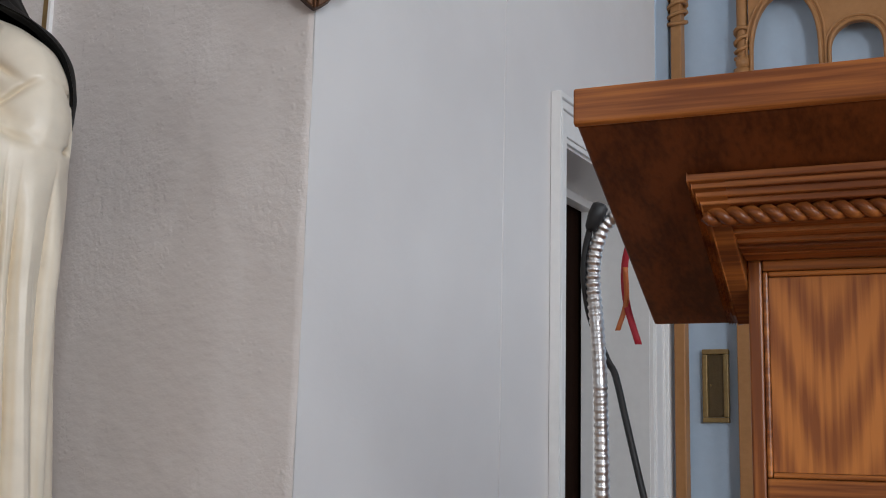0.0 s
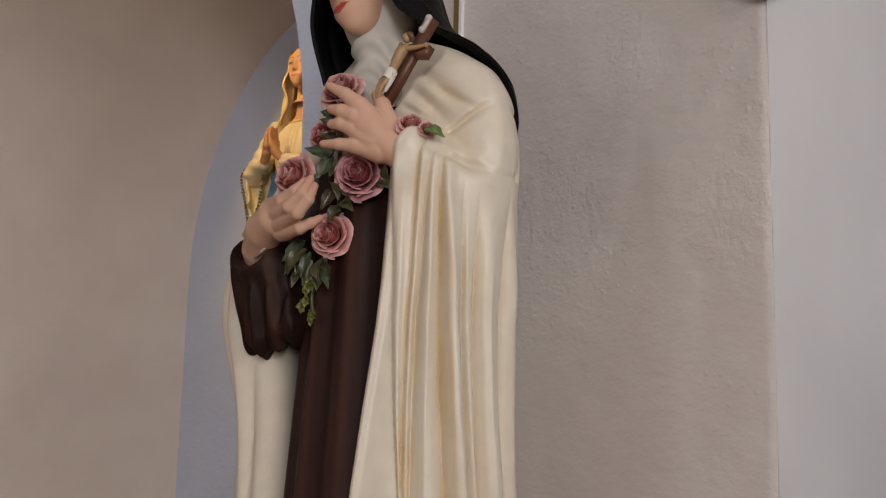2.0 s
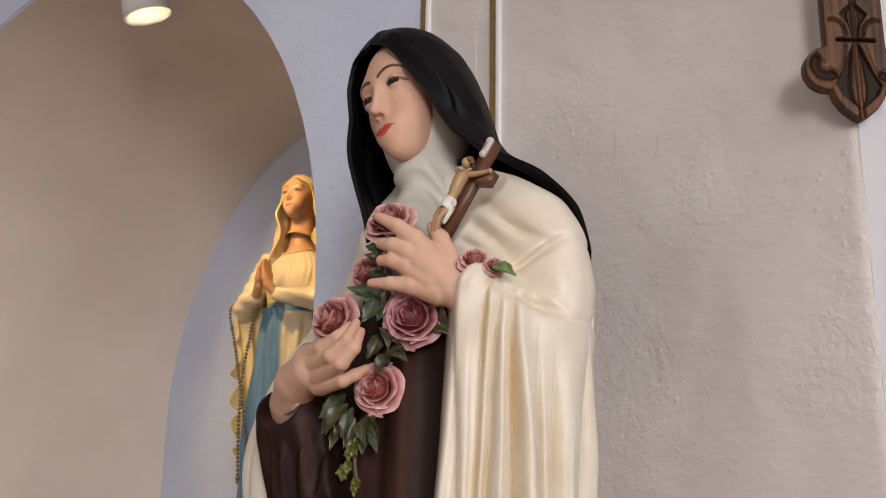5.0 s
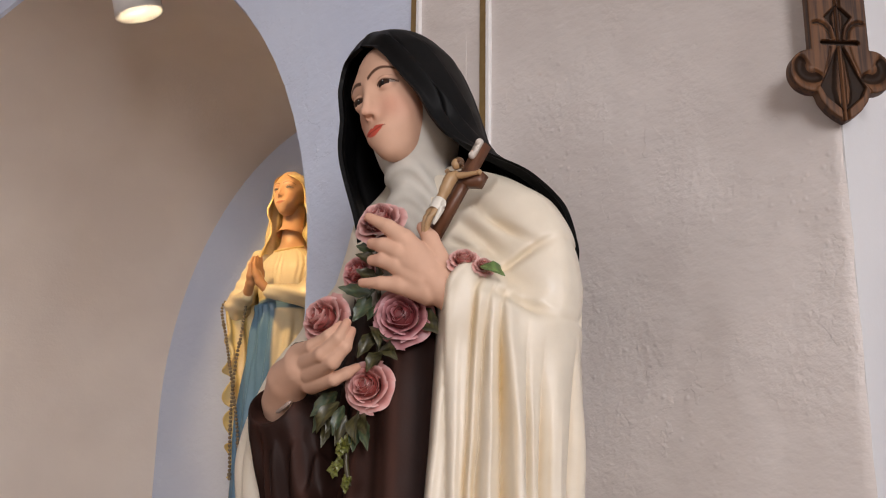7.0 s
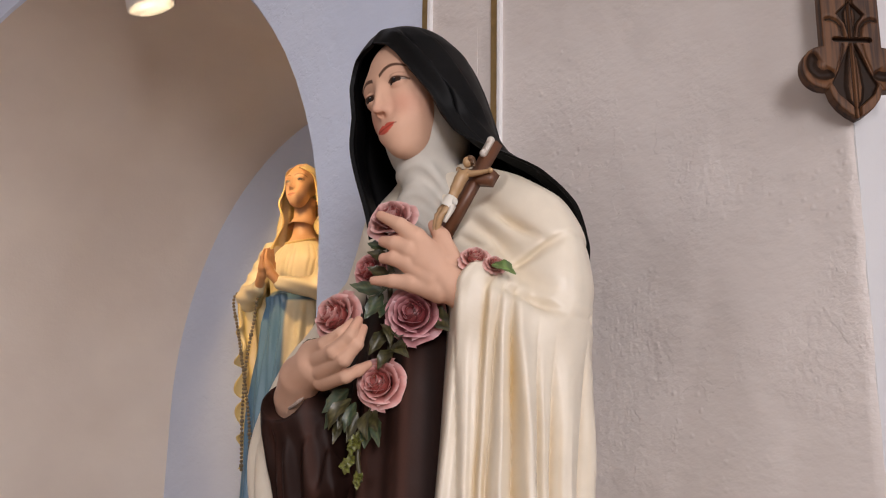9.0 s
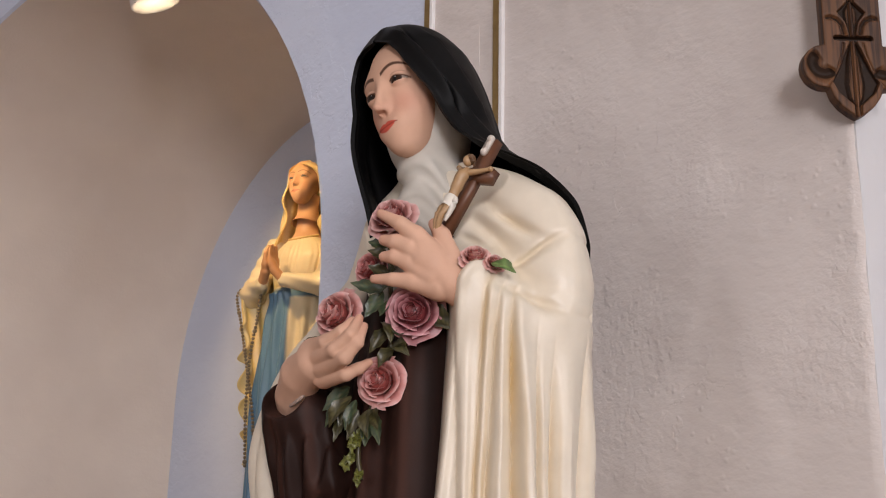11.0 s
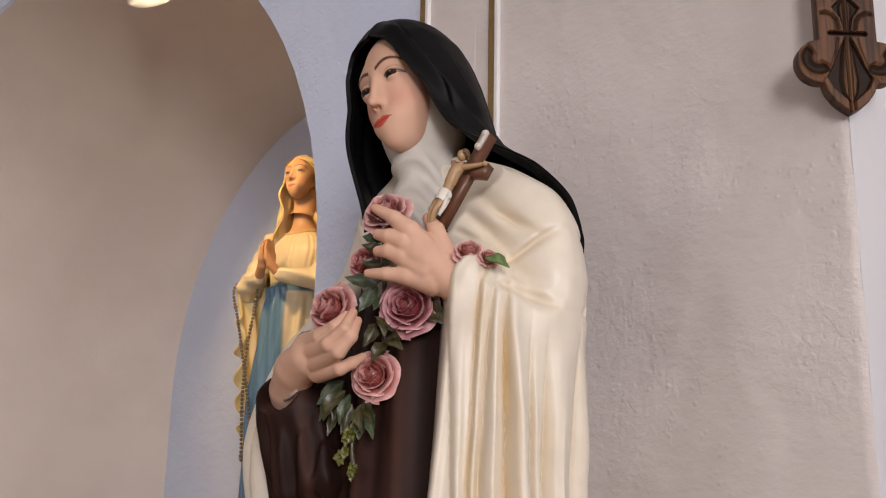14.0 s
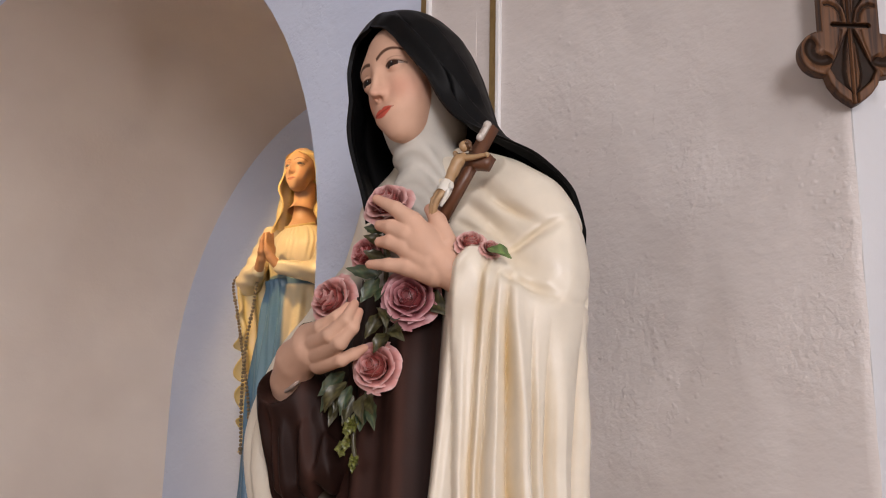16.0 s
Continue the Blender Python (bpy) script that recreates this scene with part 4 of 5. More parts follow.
    hand_form(sc, [(-0.172, -0.140, 1.560, 0.029), (-0.160, -0.152, 1.574, 0.030), (-0.122, -0.172, 1.600, 0.032), (-0.082, -0.182, 1.612, 0.030)],
              [[(-0.078, -0.188, 1.630, 0.019), (-0.034, -0.203, 1.635, 0.0115), (-0.004, -0.201, 1.647, 0.0090), (0.004, -0.188, 1.664, 0.0064)],
               [(-0.066, -0.188, 1.618, 0.019), (-0.012, -0.205, 1.621, 0.0112), (0.015, -0.200, 1.641, 0.0090), (0.014, -0.184, 1.667, 0.0064)],
               [(-0.058, -0.184, 1.604, 0.018), (0.002, -0.198, 1.610, 0.0108), (0.021, -0.192, 1.630, 0.0088), (0.017, -0.177, 1.656, 0.0062)],
               [(-0.068, -0.174, 1.592, 0.018), (-0.014, -0.180, 1.590, 0.0100), (0.001, -0.170, 1.598, 0.0084), (0.006, -0.155, 1.608, 0.0062)]], SKIN, SKIN_ROSE, 0.0018)
    sc.mat = 0
    # roses and foliage down the front
    pink, plum = (0.60, 0.20, 0.19), (0.40, 0.125, 0.14)
    cam_side = (0.62, -0.75, -0.12)
    rose_form(sc, (0.034, -0.146, 1.822), 0.036, (0.3, -0.85, 0.45), (0.58, 0.25, 0.225), rng)
    rose_form(sc, (-0.012, -0.142, 1.752), 0.029, (0.1, -0.95, 0.1), pink, rng)
    rose_form(sc, (-0.050, -0.172, 1.682), 0.039, (0.05, -0.98, 0.15), (0.63, 0.245, 0.215), rng)
    rose_form(sc, (0.072, -0.132, 1.677), 0.040, (0.50, -0.86, -0.05), plum, rng)
    rose_form(sc, (0.012, -0.138, 1.583), 0.035, (0.35, -0.93, 0.0), (0.61, 0.225, 0.20), rng)
    rose_form(sc, (0.170, -0.112, 1.746), 0.022, (0.6, -0.6, 0.55), (0.66, 0.28, 0.24), rng)
    rose_form(sc, (0.196, -0.100, 1.736), 0.015, (0.7, -0.5, 0.5), (0.66, 0.28, 0.24), rng)
    green, olive, lime = (0.034, 0.056, 0.028), (0.042, 0.038, 0.014), (0.115, 0.125, 0.022)
    leaf_form(sc, (0.200, -0.112, 1.732), (0.232, -0.098, 1.716), 0.011, (0.5, -0.6, 0.6), (0.10, 0.17, 0.05))
    for a, b, w, tone in (((0.022, -0.145, 1.715), (-0.022, -0.172, 1.727), 0.013, green), ((0.022, -0.145, 1.715), (0.050, -0.165, 1.712), 0.014, green), ((0.020, -0.145, 1.712), (0.008, -0.168, 1.672), 0.014, green),
                          ((0.030, -0.140, 1.700), (0.030, -0.160, 1.672), 0.012, green), ((0.022, -0.135, 1.668), (0.050, -0.155, 1.632), 0.015, olive), ((0.020, -0.135, 1.660), (0.006, -0.155, 1.622), 0.013, olive),
                          ((0.035, -0.130, 1.640), (0.078, -0.145, 1.612), 0.014, olive), ((0.030, -0.130, 1.630), (0.020, -0.150, 1.600), 0.013, olive), ((0.085, -0.120, 1.690), (0.120, -0.105, 1.650), 0.018, olive),
                          ((-0.062, -0.135, 1.566), (-0.090, -0.150, 1.522), 0.012, green), ((-0.070, -0.132, 1.550), (-0.074, -0.146, 1.500), 0.010, olive), ((-0.040, -0.135, 1.560), (-0.048, -0.148, 1.515), 0.011, green),
                          ((-0.010, -0.135, 1.545), (0.004, -0.150, 1.500), 0.013, olive), ((0.0, -0.135, 1.545), (0.024, -0.150, 1.512), 0.013, olive), ((-0.015, -0.135, 1.535), (-0.004, -0.148, 1.490), 0.012, green),
                          ((-0.05, -0.14, 1.58), (-0.085, -0.16, 1.545), 0.016, green), ((-0.045, -0.14, 1.565), (-0.075, -0.155, 1.520), 0.014, olive), ((0.05, -0.13, 1.80), (0.058, -0.155, 1.785), 0.014, green),
                          ((-0.078, -0.178, 1.652), (-0.112, -0.180, 1.645), 0.010, olive), ((0.03, -0.135, 1.75), (0.05, -0.15, 1.74), 0.014, olive), ((0.03, -0.14, 1.735), (0.012, -0.17, 1.748), 0.012, olive), ((0.04, -0.135, 1.655), (0.066, -0.155, 1.640), 0.013, green), ((0.045, -0.13, 1.625), (0.075, -0.15, 1.632), 0.012, olive), ((-0.035, -0.135, 1.545), (-0.040, -0.150, 1.500), 0.010, olive), ((0.005, -0.135, 1.535), (0.028, -0.150, 1.490), 0.011, green), ((-0.055, -0.138, 1.560), (-0.060, -0.150, 1.520), 0.010, olive), ((0.02, -0.14, 1.78), (-0.005, -0.155, 1.79), 0.011, green), ((0.02, -0.135, 1.76), (0.0, -0.16, 1.775), 0.012, olive)):
        leaf_form(sc, a, b, 0.82 * w, (cam_side[0] + rng.uniform(-0.5, 0.5), cam_side[1], cam_side[2] + rng.uniform(-0.5, 0.5)), tone, rng.uniform(-0.15, 0.5))
    for (x, y, z), r in (((-0.017, -0.144, 1.505), 0.011), ((-0.028, -0.144, 1.496), 0.011), ((-0.023, -0.148, 1.500), 0.009), ((-0.035, -0.142, 1.477), 0.010), ((-0.045, -0.142, 1.469), 0.010), ((-0.017, -0.142, 1.451), 0.008), ((-0.021, -0.142, 1.443), 0.007)):
        for k in range(6):
            a = k * 1.05 + 20 * x
            leaf_form(sc, (x, y, z), (x + rng.uniform(0.9, 1.6) * r * math.cos(a) * 0.8, y - rng.uniform(0.0, 0.008), z + rng.uniform(0.9, 1.5) * r * math.sin(a)), r * 0.5, (0.4 + rng.uniform(-0.4, 0.4), -0.9, 0.1 + rng.uniform(-0.4, 0.4)), lime)
    sc.rod(spline([(0.02, -0.135, 1.80), (0.025, -0.135, 1.72), (0.02, -0.128, 1.62), (-0.015, -0.130, 1.54), (-0.028, -0.138, 1.49), (-0.02, -0.138, 1.445)], 4), 0.004, (0.06, 0.05, 0.02), 6)
    # small wooden crucifix held against the shoulder
    foot, top = Vector((0.118, -0.121, 1.786)), Vector((0.166, -0.066, 1.931))
    d = (top - foot).normalized()
    facing = Vector((-0.12, -0.99, 0))
    side = d.cross(facing).normalized()
    out = side.cross(d).normalized()
    if out.dot(facing) < 0:
        out = -out
    m = Matrix((side, side.cross(d), d)).transposed().to_4x4()
    wood = (0.125, 0.048, 0.022)
    sc.block(Matrix.Translation((foot + top) / 2) @ m, 0.021, 0.013, (top - foot).length, wood)
    arm = foot.lerp(top, 0.62)
    sc.block(Matrix.Translation(arm) @ m, 0.078, 0.014, 0.021, wood)
    at = lambda s, k, o: arm + side * s + d * k + out * o
    flesh, hair, cloth = (0.42, 0.26, 0.13), (0.13, 0.065, 0.03), (0.70, 0.66, 0.58)
    sc.rod(spline([at(0, -0.002, 0.018), at(0.001, -0.014, 0.023), at(0, -0.034, 0.021), at(-0.001, -0.050, 0.019)], 4), [0.0062] * 3 + [0.0098] * 3 + [0.0092] * 3 + [0.0078] * 4, flesh, 12)
    for sx in (-1, 1):
        sc.rod(spline([at(sx * 0.006, -0.006, 0.019), at(sx * 0.020, -0.001, 0.015), at(sx * 0.035, 0.007, 0.010)], 3), [0.0052, 0.005, 0.0046, 0.004, 0.0038, 0.0034, 0.003], flesh, 10)
        sc.ball(at(sx * 0.036, 0.0075, 0.0095), 0.0042, flesh, 8)
        sc.rod(spline([at(sx * 0.004, -0.058, 0.019), at(sx * 0.004, -0.082, 0.024), at(sx * 0.002, -0.108, 0.014)], 3), [0.0064, 0.006, 0.0056, 0.0052, 0.0046, 0.004, 0.0035], flesh, 10)
    sc.ball(at(-0.002, 0.010, 0.025), (0.0066, 0.0078, 0.0085), flesh, 10)
    sc.ball(at(-0.001, 0.014, 0.0225), (0.0080, 0.0080, 0.0086), hair, 10)
    for k in range(7):
        a = 2 * math.pi * k / 7
        sc.ball(at(0.007 * math.cos(a), 0.012 + 0.002 * math.sin(2 * a), 0.0225 + 0.007 * math.sin(a)), 0.0030, hair, 6)
    sc.rod(spline([at(0, -0.048, 0.019), at(0.0005, -0.057, 0.020), at(0.002, -0.068, 0.022)], 3), [0.0088, 0.0100, 0.0104, 0.0104, 0.0102, 0.0098, 0.0085], cloth, 12)
    sc.rod(spline([at(0.009, -0.050, 0.020), at(0.013, -0.062, 0.020), at(0.011, -0.088, 0.018)], 3), [0.003, 0.004, 0.0046, 0.0046, 0.0042, 0.0034, 0.002], cloth, 8)
    sc.block(Matrix.Translation(foot.lerp(top, 0.92) + out * 0.009) @ m, 0.012, 0.005, 0.026, (0.62, 0.56, 0.5))
    for k in (-1, 1):
        sc.ball(foot.lerp(top, 0.92 + 0.07 * k) + out * 0.009, 0.0062, (0.62, 0.56, 0.5), 8)
    ob = sc.build("saint_statue", [PAINTED, MATTE, SATIN])
    ob.location = (*SAINT, 0)
    return tagged(ob, "painted plaster nun statue, black veil, cream mantle, brown habit, pink roses", "statue")


saint_statue()


def plinth(name, x, y, r, z0, z1, label):
    t = thing(name, x, y, z0, label, "pedestal")
    h = z1 - z0
    bm = bmesh.new()
    tube(bm, [(0, 0, 0), (0, 0, 0.05), (0, 0, 0.06), (0, 0, h - 0.08), (0, 0, h - 0.05), (0, 0, h - 0.045), (0, 0, h)], [r * 1.12, r * 1.12, r, r * 0.92, r, r * 1.1, r * 1.1], 40)
    part("shaft", bm, GREY, t)
    return t


plinth("statue_pedestal", SAINT[0], SAINT[1], 0.30, 0.0, BASE, "round plaster pedestal under the nun statue")

# ---- the statue in the niche ----
LADY, LADY_BASE = (-3.705, 2.62), 1.353


def lady_statue():
    sc = Sculpt()
    cream, yellow, blue = (0.72, 0.60, 0.38), (0.70, 0.52, 0.20), (0.10, 0.205, 0.30)
    z = np.linspace(1.40, 2.475, 150)[:, None]
    ph = np.linspace(-math.pi, math.pi, 260, endpoint=False)[None]
    A = soft_curve(z, [(1.4, 0.15), (1.8, 0.14), (2.10, 0.118), (2.19, 0.104), (2.26, 0.116), (2.31, 0.128), (2.355, 0.100), (2.378, 0.060), (2.40, 0.040), (2.475, 0.034)], 0.01)
    B = soft_curve(z, [(1.4, 0.16), (1.8, 0.135), (2.10, 0.100), (2.19, 0.085), (2.26, 0.095), (2.31, 0.088), (2.355, 0.068), (2.378, 0.052), (2.40, 0.040), (2.475, 0.034)], 0.01)
    low = smooth01((2.19 - z) / 0.1)
    fold = 0.007 * np.sin(16 * ph + 3 * np.sin(2 * z)) * low + 0.0015 * np.sin(40 * ph + 1.5 * np.sin(5 * ph)) * (0.6 + 0.4 * np.sin(9 * ph)) * smooth01((z - 2.2) / 0.03) * smooth01((2.385 - z) / 0.04)
    belt = 0.008 * bell(z, 2.185, 0.018)
    sash = smooth01((ph + 0.72 - 0.10 * (2.19 - z)) / 0.05) * smooth01((0.22 + 0.45 * (2.19 - z) - ph) / 0.05) * (z < 2.19)
    fold = fold + 0.012 * sash * (1 + 0.35 * np.sin(30 * ph + 14 * z)) + belt
    cc = mixed(cream, blue, np.maximum(sash, (np.abs(z - 2.185) < 0.018) * np.ones_like(ph)))
    cc = np.where((z > 2.378)[..., None], np.array((0.60, 0.34, 0.18)), cc)
    sc.grid(np.stack([(A + fold) * np.sin(ph), -(B + fold) * np.cos(ph), z + 0 * ph], -1), cc, True)
    head(sc, (-0.002, -0.018, 2.570), 0.74, (-10, -4, 8), (0.62, 0.36, 0.20), (0.50, 0.15, 0.08), (0.62, 0.28, 0.14), (0.26, 0.12, 0.05), (0.05, 0.03, 0.02), 0.0019)
    sc.rod([(0, 0.0, 2.53), (0, -0.004, 2.46), (0, -0.01, 2.43)], [0.036, 0.036, 0.05], (0.62, 0.36, 0.20), 20)
    sc.rod(spline([(0.060, -0.014, 2.384), (0.038, -0.046, 2.374), (0, -0.057, 2.369), (-0.038, -0.046, 2.374), (-0.060, -0.014, 2.384)], 4), 0.0048, (0.60, 0.42, 0.16), 8)
    # mantle from the head to the feet, with a rippled edge
    n1, n2 = 170, 200
    s, u = np.linspace(0, 1, n1)[:, None], np.linspace(-1, 1, n2)[None]
    zz = 2.654 - 1.02 * s ** 1.5
    k = soft_curve(-zz, [(-2.648, 0.003), (-2.643, 0.025), (-2.62, 0.058), (-2.56, 0.072), (-2.48, 0.080), (-2.42, 0.115), (-2.36, 0.152), (-2.26, 0.172), (-2.1, 0.168), (-1.6, 0.165)], 0.008)
    k = k * np.where(u < 0, 1 - 0.34 * bell(zz, 2.375, 0.075), 1.0)
    kb = soft_curve(-zz, [(-2.648, 0.003), (-2.643, 0.03), (-2.62, 0.062), (-2.56, 0.080), (-2.45, 0.09), (-2.3, 0.13), (-1.6, 0.16)], 0.008)
    opening = soft_curve(-zz, [(-2.648, 0.0), (-2.628, 0.0), (-2.620, 0.50), (-2.600, 0.82), (-2.55, 1.02), (-2.5, 0.96), (-2.42, 0.98), (-2.36, 1.12), (-2.26, 1.30), (-2.0, 1.38), (-1.6, 1.25)], 0.012)
    wider = opening * (1 + 0.36 * smooth01((zz - 2.40) / 0.08))
    ang = np.where(u > 0, wider + (math.pi - wider) * (1 - u), -(opening + (math.pi - opening) * (1 + u)))
    edge = np.exp(-((np.abs(u) - 1) / 0.06) ** 2)
    rip = 0.006 * np.sin(9 * ang + 3 * zz) * smooth01((2.6 - zz) / 0.1) + 0.010 * edge * np.sin(46 * zz + np.sign(u)) * smooth01((2.62 - zz) / 0.04)
    sheets = []
    for off in (0.003, -0.003):
        X, Y = (k + rip + off) * np.sin(ang), -0.012 - (np.where(np.cos(ang) > 0, k * (0.85 + 0.22 * smooth01((zz - 2.44) / 0.08)), kb) + rip + off) * np.cos(ang)
        sheets.append(np.stack([X, Y, zz + 0 * u], -1))
        sc.grid(sheets[-1], mixed(yellow, cream, 0.35 + 0.3 * np.sin(11 * ang)))
    for e in (0, -1):
        sc.grid(np.stack([sheets[0][:, e], sheets[1][:, e]], 1), yellow)
    sc.grid(np.stack([sheets[0][-1], sheets[1][-1]], 0), yellow)
    # fall of the mantle over the forearm, with a rippled front edge
    s, u = np.linspace(0, 1, 90)[:, None], np.linspace(0, 1, 60)[None]
    fx = -0.152 + 0.045 * s - 0.032 * u + 0.006 * np.sin(14 * u + 5 * s)
    fy = -0.010 - 0.100 * u - 0.012 * u ** 4 * np.sin(40 * s) * smooth01(s / 0.4)
    fz = 2.245 - 0.05 * u * (1 - s) - 0.60 * s + 0.010 * u ** 4 * np.sin(31 * s)
    fx = fx + 0.03 * s * u + 0.016 * u ** 5 * np.cos(40 * s) * smooth01(s / 0.4)
    front = np.stack([fx, fy, fz], -1)
    rear = front + np.array((0.007, 0.0, 0.0))
    for sheet in (front, rear):
        sc.grid(sheet, mixed(yellow, cream, 0.3 + 0.3 * np.sin(14 * u + 5 * s)))
    sc.grid(np.stack([front[:, -1], rear[:, -1]], 1), yellow)
    sc.grid(np.stack([front[-1], rear[-1]], 0), yellow)
    # arms and joined palms
    for sx in (-1, 1):
        def sleeve(x, y, z):
            P = (x + 0 * y + 0 * z, y + 0 * x + 0 * z, z + 0 * x + 0 * y)
            d = smin(limb(P, (sx * 0.125, -0.01, 2.36), (sx * 0.160, -0.075, 2.195), 0.040, 0.038), limb(P, (sx * 0.160, -0.075, 2.195), (sx * 0.048, -0.150, 2.208), 0.038, 0.022), 0.02)
            return d + 0.0020 * np.sin(150 * P[2] + 60 * P[0])
        sc.field(sleeve, (sx * 0.11 - 0.11, -0.20, 2.12), (sx * 0.11 + 0.11, 0.06, 2.44), 0.0045, cream)
        hand_form(sc, [(sx * 0.046, -0.152, 2.206, 0.016), (sx * 0.020, -0.168, 2.238, 0.015), (sx * 0.012, -0.172, 2.262, 0.013)],
                  [[(sx * 0.012, -0.182 + 0.010 * i, 2.258, 0.009), (sx * 0.008, -0.184 + 0.010 * i, 2.294 + 0.004 * (i % 2), 0.0062), (sx * 0.005, -0.178 + 0.009 * i, 2.318 + 0.004 * (i % 2), 0.0044)] for i in range(4)]
                  + [[(sx * 0.018, -0.160, 2.244, 0.010), (sx * 0.012, -0.148, 2.276, 0.006)]], (0.50, 0.24, 0.10), (0.5, 0.22, 0.09), 0.003)
    # two strands of beads from the arm
    for run in ([(-0.170, -0.080, 2.232), (-0.188, -0.116, 2.19), (-0.150, -0.126, 2.08), (-0.092, -0.146, 1.93), (-0.042, -0.160, 1.77), (-0.015, -0.172, 1.62)],
                [(-0.080, -0.120, 2.180), (-0.075, -0.134, 2.10), (-0.080, -0.150, 1.98), (-0.075, -0.160, 1.82), (-0.055, -0.168, 1.62)]):
        pts = np.array(spline(run, 60))
        away = np.concatenate([[0], np.cumsum(np.linalg.norm(np.diff(pts, axis=0), axis=1))])
        for k in range(int(away[-1] / 0.0125)):
            p = [np.interp(k * 0.0125, away, pts[:, j]) for j in range(3)]
            sc.ball(p, 0.0074 if k % 11 == 10 else 0.0056, (0.20, 0.15, 0.09), 5)
    ob = sc.build("lady_statue", [PAINTED])
    ob.location, ob.scale = (LADY[0], LADY[1] - 0.012, -0.251), (1.146, 1.146, 1.146)
    ob.rotation_euler = (0, 0, radians(9))
    return tagged(ob, "painted statue of a praying lady in yellow mantle and blue sash", "statue")


lady_statue()
plinth("statue_pedestal", LADY[0], LADY[1], 0.175, SILL, LADY_BASE, "cream plaster pedestal inside the arched niche")

# ---- lamp in the niche ----
lamp = thing("spotlight", -3.57, 1.775, 3.142, "white cylindrical spotlight, lit, under the niche vault", "lamp")
aim = Vector((0.10, 0.30, -0.95)).to_track_quat("Z", "Y").to_matrix().to_4x4()
bm = bmesh.new()
tube(bm, [(0, 0, -0.085), (0, 0, -0.08), (0, 0, -0.04), (0, 0, 0.05), (0, 0, 0.05), (0, 0, 0.03)], [0.034, 0.062, 0.074, 0.081, 0.075, 0.070], 36, caps=False)
bm.transform(aim)
part("housing", bm, LAMPWHITE, lamp)
bm = bmesh.new()
tube(bm, [(0, 0, 0.028), (0, 0, 0.032), (0, 0, 0.033)], [0.070, 0.062, 0.002], 36)
bm.transform(aim)
GLOW, nt, p = nodes_of("lit_lamp_glass")
p.inputs["Base Color"].default_value = (0.9, 0.85, 0.75, 1)
p.inputs["Emission Color"].default_value, p.inputs["Emission Strength"].default_value = (1.0, 0.86, 0.62, 1), 9.0
part("lamp_glass", bm, GLOW, lamp, "glowing warm lamp face")
bm = bmesh.new()
tube(bm, spline([(-0.075, 0, 0.0), (-0.085, 0, 0.04), (-0.05, 0, 0.085), (0, 0, 0.10), (0.05, 0, 0.085), (0.085, 0, 0.04), (0.075, 0, 0.0)], 4), 0.006, 8)
part("yoke", bm, BLACK, lamp, "thin black yoke")
bm = bmesh.new()
tube(bm, [(0, 0, 0.09), (0, 0, 0.12), (0, 0, 0.121), (0, 0, 0.14)], [0.01, 0.01, 0.035, 0.035], 20)
part("mount", bm, LAMPWHITE, lamp)

# ---- gilded strips on the wall ----
for x in (-2.130, -1.927):
    g = thing("gilded_strip", x, WALL_Y, 0, "flat gilt moulding with a thin white edge, on plaster", "moulding", "gilded strips")
    part("gilt_face", box(0, 0.0178, -0.006, 0.004, 0, TOP, 0.0015), GOLD, g)
    part("white_edge", box(0.0183, 0.0285, -0.009, 0.004, 0, TOP, 0.002), TRIM, g, "raised white paint line")

# ---- doorway ----
def casing():
    t = thing("door_1", SIDE_X, DOOR0, 0, "white moulded door casing round an open doorway", "door frame", kind="structure")
    w, L, H = 0.128, DOOR1 - DOOR0, HEAD
    prof = ((0.0, 0.015, 0.012), (0.015, 0.084, 0.018), (0.084, 0.093, 0.026), (0.093, 0.112, 0.022), (0.112, w, 0.03))
    for nm, y0, sgn in (("casing_side", 0.0, -1), ("casing_side", L, 1)):
        bm = bmesh.new()
        k = 0.65 if sgn < 0 else 1.0
        for a, b, d in prof:
            ya, yb = sorted((y0 + sgn * k * a, y0 + sgn * k * b))
            add_box(bm, 0.0, d, ya, yb - 0.0006, 0, H + b, 0.0015)
        part(nm, bm, TRIM, t)
    bm = bmesh.new()
    for a, b, d in prof:
        add_box(bm, 0.0, d - 0.0012, -0.65 * a, L + a, H + a, H + b - 0.0006, 0.0015)
    part("casing_head", bm, TRIM, t)
    # lining and stop
    part("lining", add_box(add_box(box(-THICK - 0.02, -0.001, 0.0, 0.006, 0, H), -THICK - 0.02, -0.001, L - 0.006, L, 0, H), -THICK - 0.02, -0.001, 0.006, L - 0.006, H - 0.006, H), TRIM, t)
    bm = box(-THICK - 0.02, -THICK + 0.025, L - 0.034, L - 0.006, 0, H - 0.006, 0.002)
    add_box(bm, -THICK - 0.02, -THICK + 0.025, 0.006, L - 0.034, H - 0.036, H - 0.006, 0.002)
    part("door_stop", bm, TRIM, t)
    # added near-black sheet behind the opening, in place of the passage's darkness
    part("passage_dark", box(-THICK - 0.075, -THICK - 0.035, 0.0, L + 0.16, 0.01, H + 0.02, 0.003), PASSAGEDARK, t, "near-black sheet for the darkness of the open passage")
    return t


casing()

# ---- carved tan screen against the far wall ----
SCR_Y = 3.83
screen = thing("carved_screen", -1.13, SCR_Y, 0, "tan carved wooden screen with slim posts and pointed arches", "screen")


def knot(bm, x, z, r):
    for k in range(4):
        zz = z - 0.05 + 0.032 * k
        pts = [(x + r * 1.12 * math.cos(a), r * 1.12 * math.sin(a), zz + 0.012 * math.sin(a + k)) for a in (2 * math.pi * i / 14 for i in range(15))]
        tube(bm, pts, 0.008, 6)


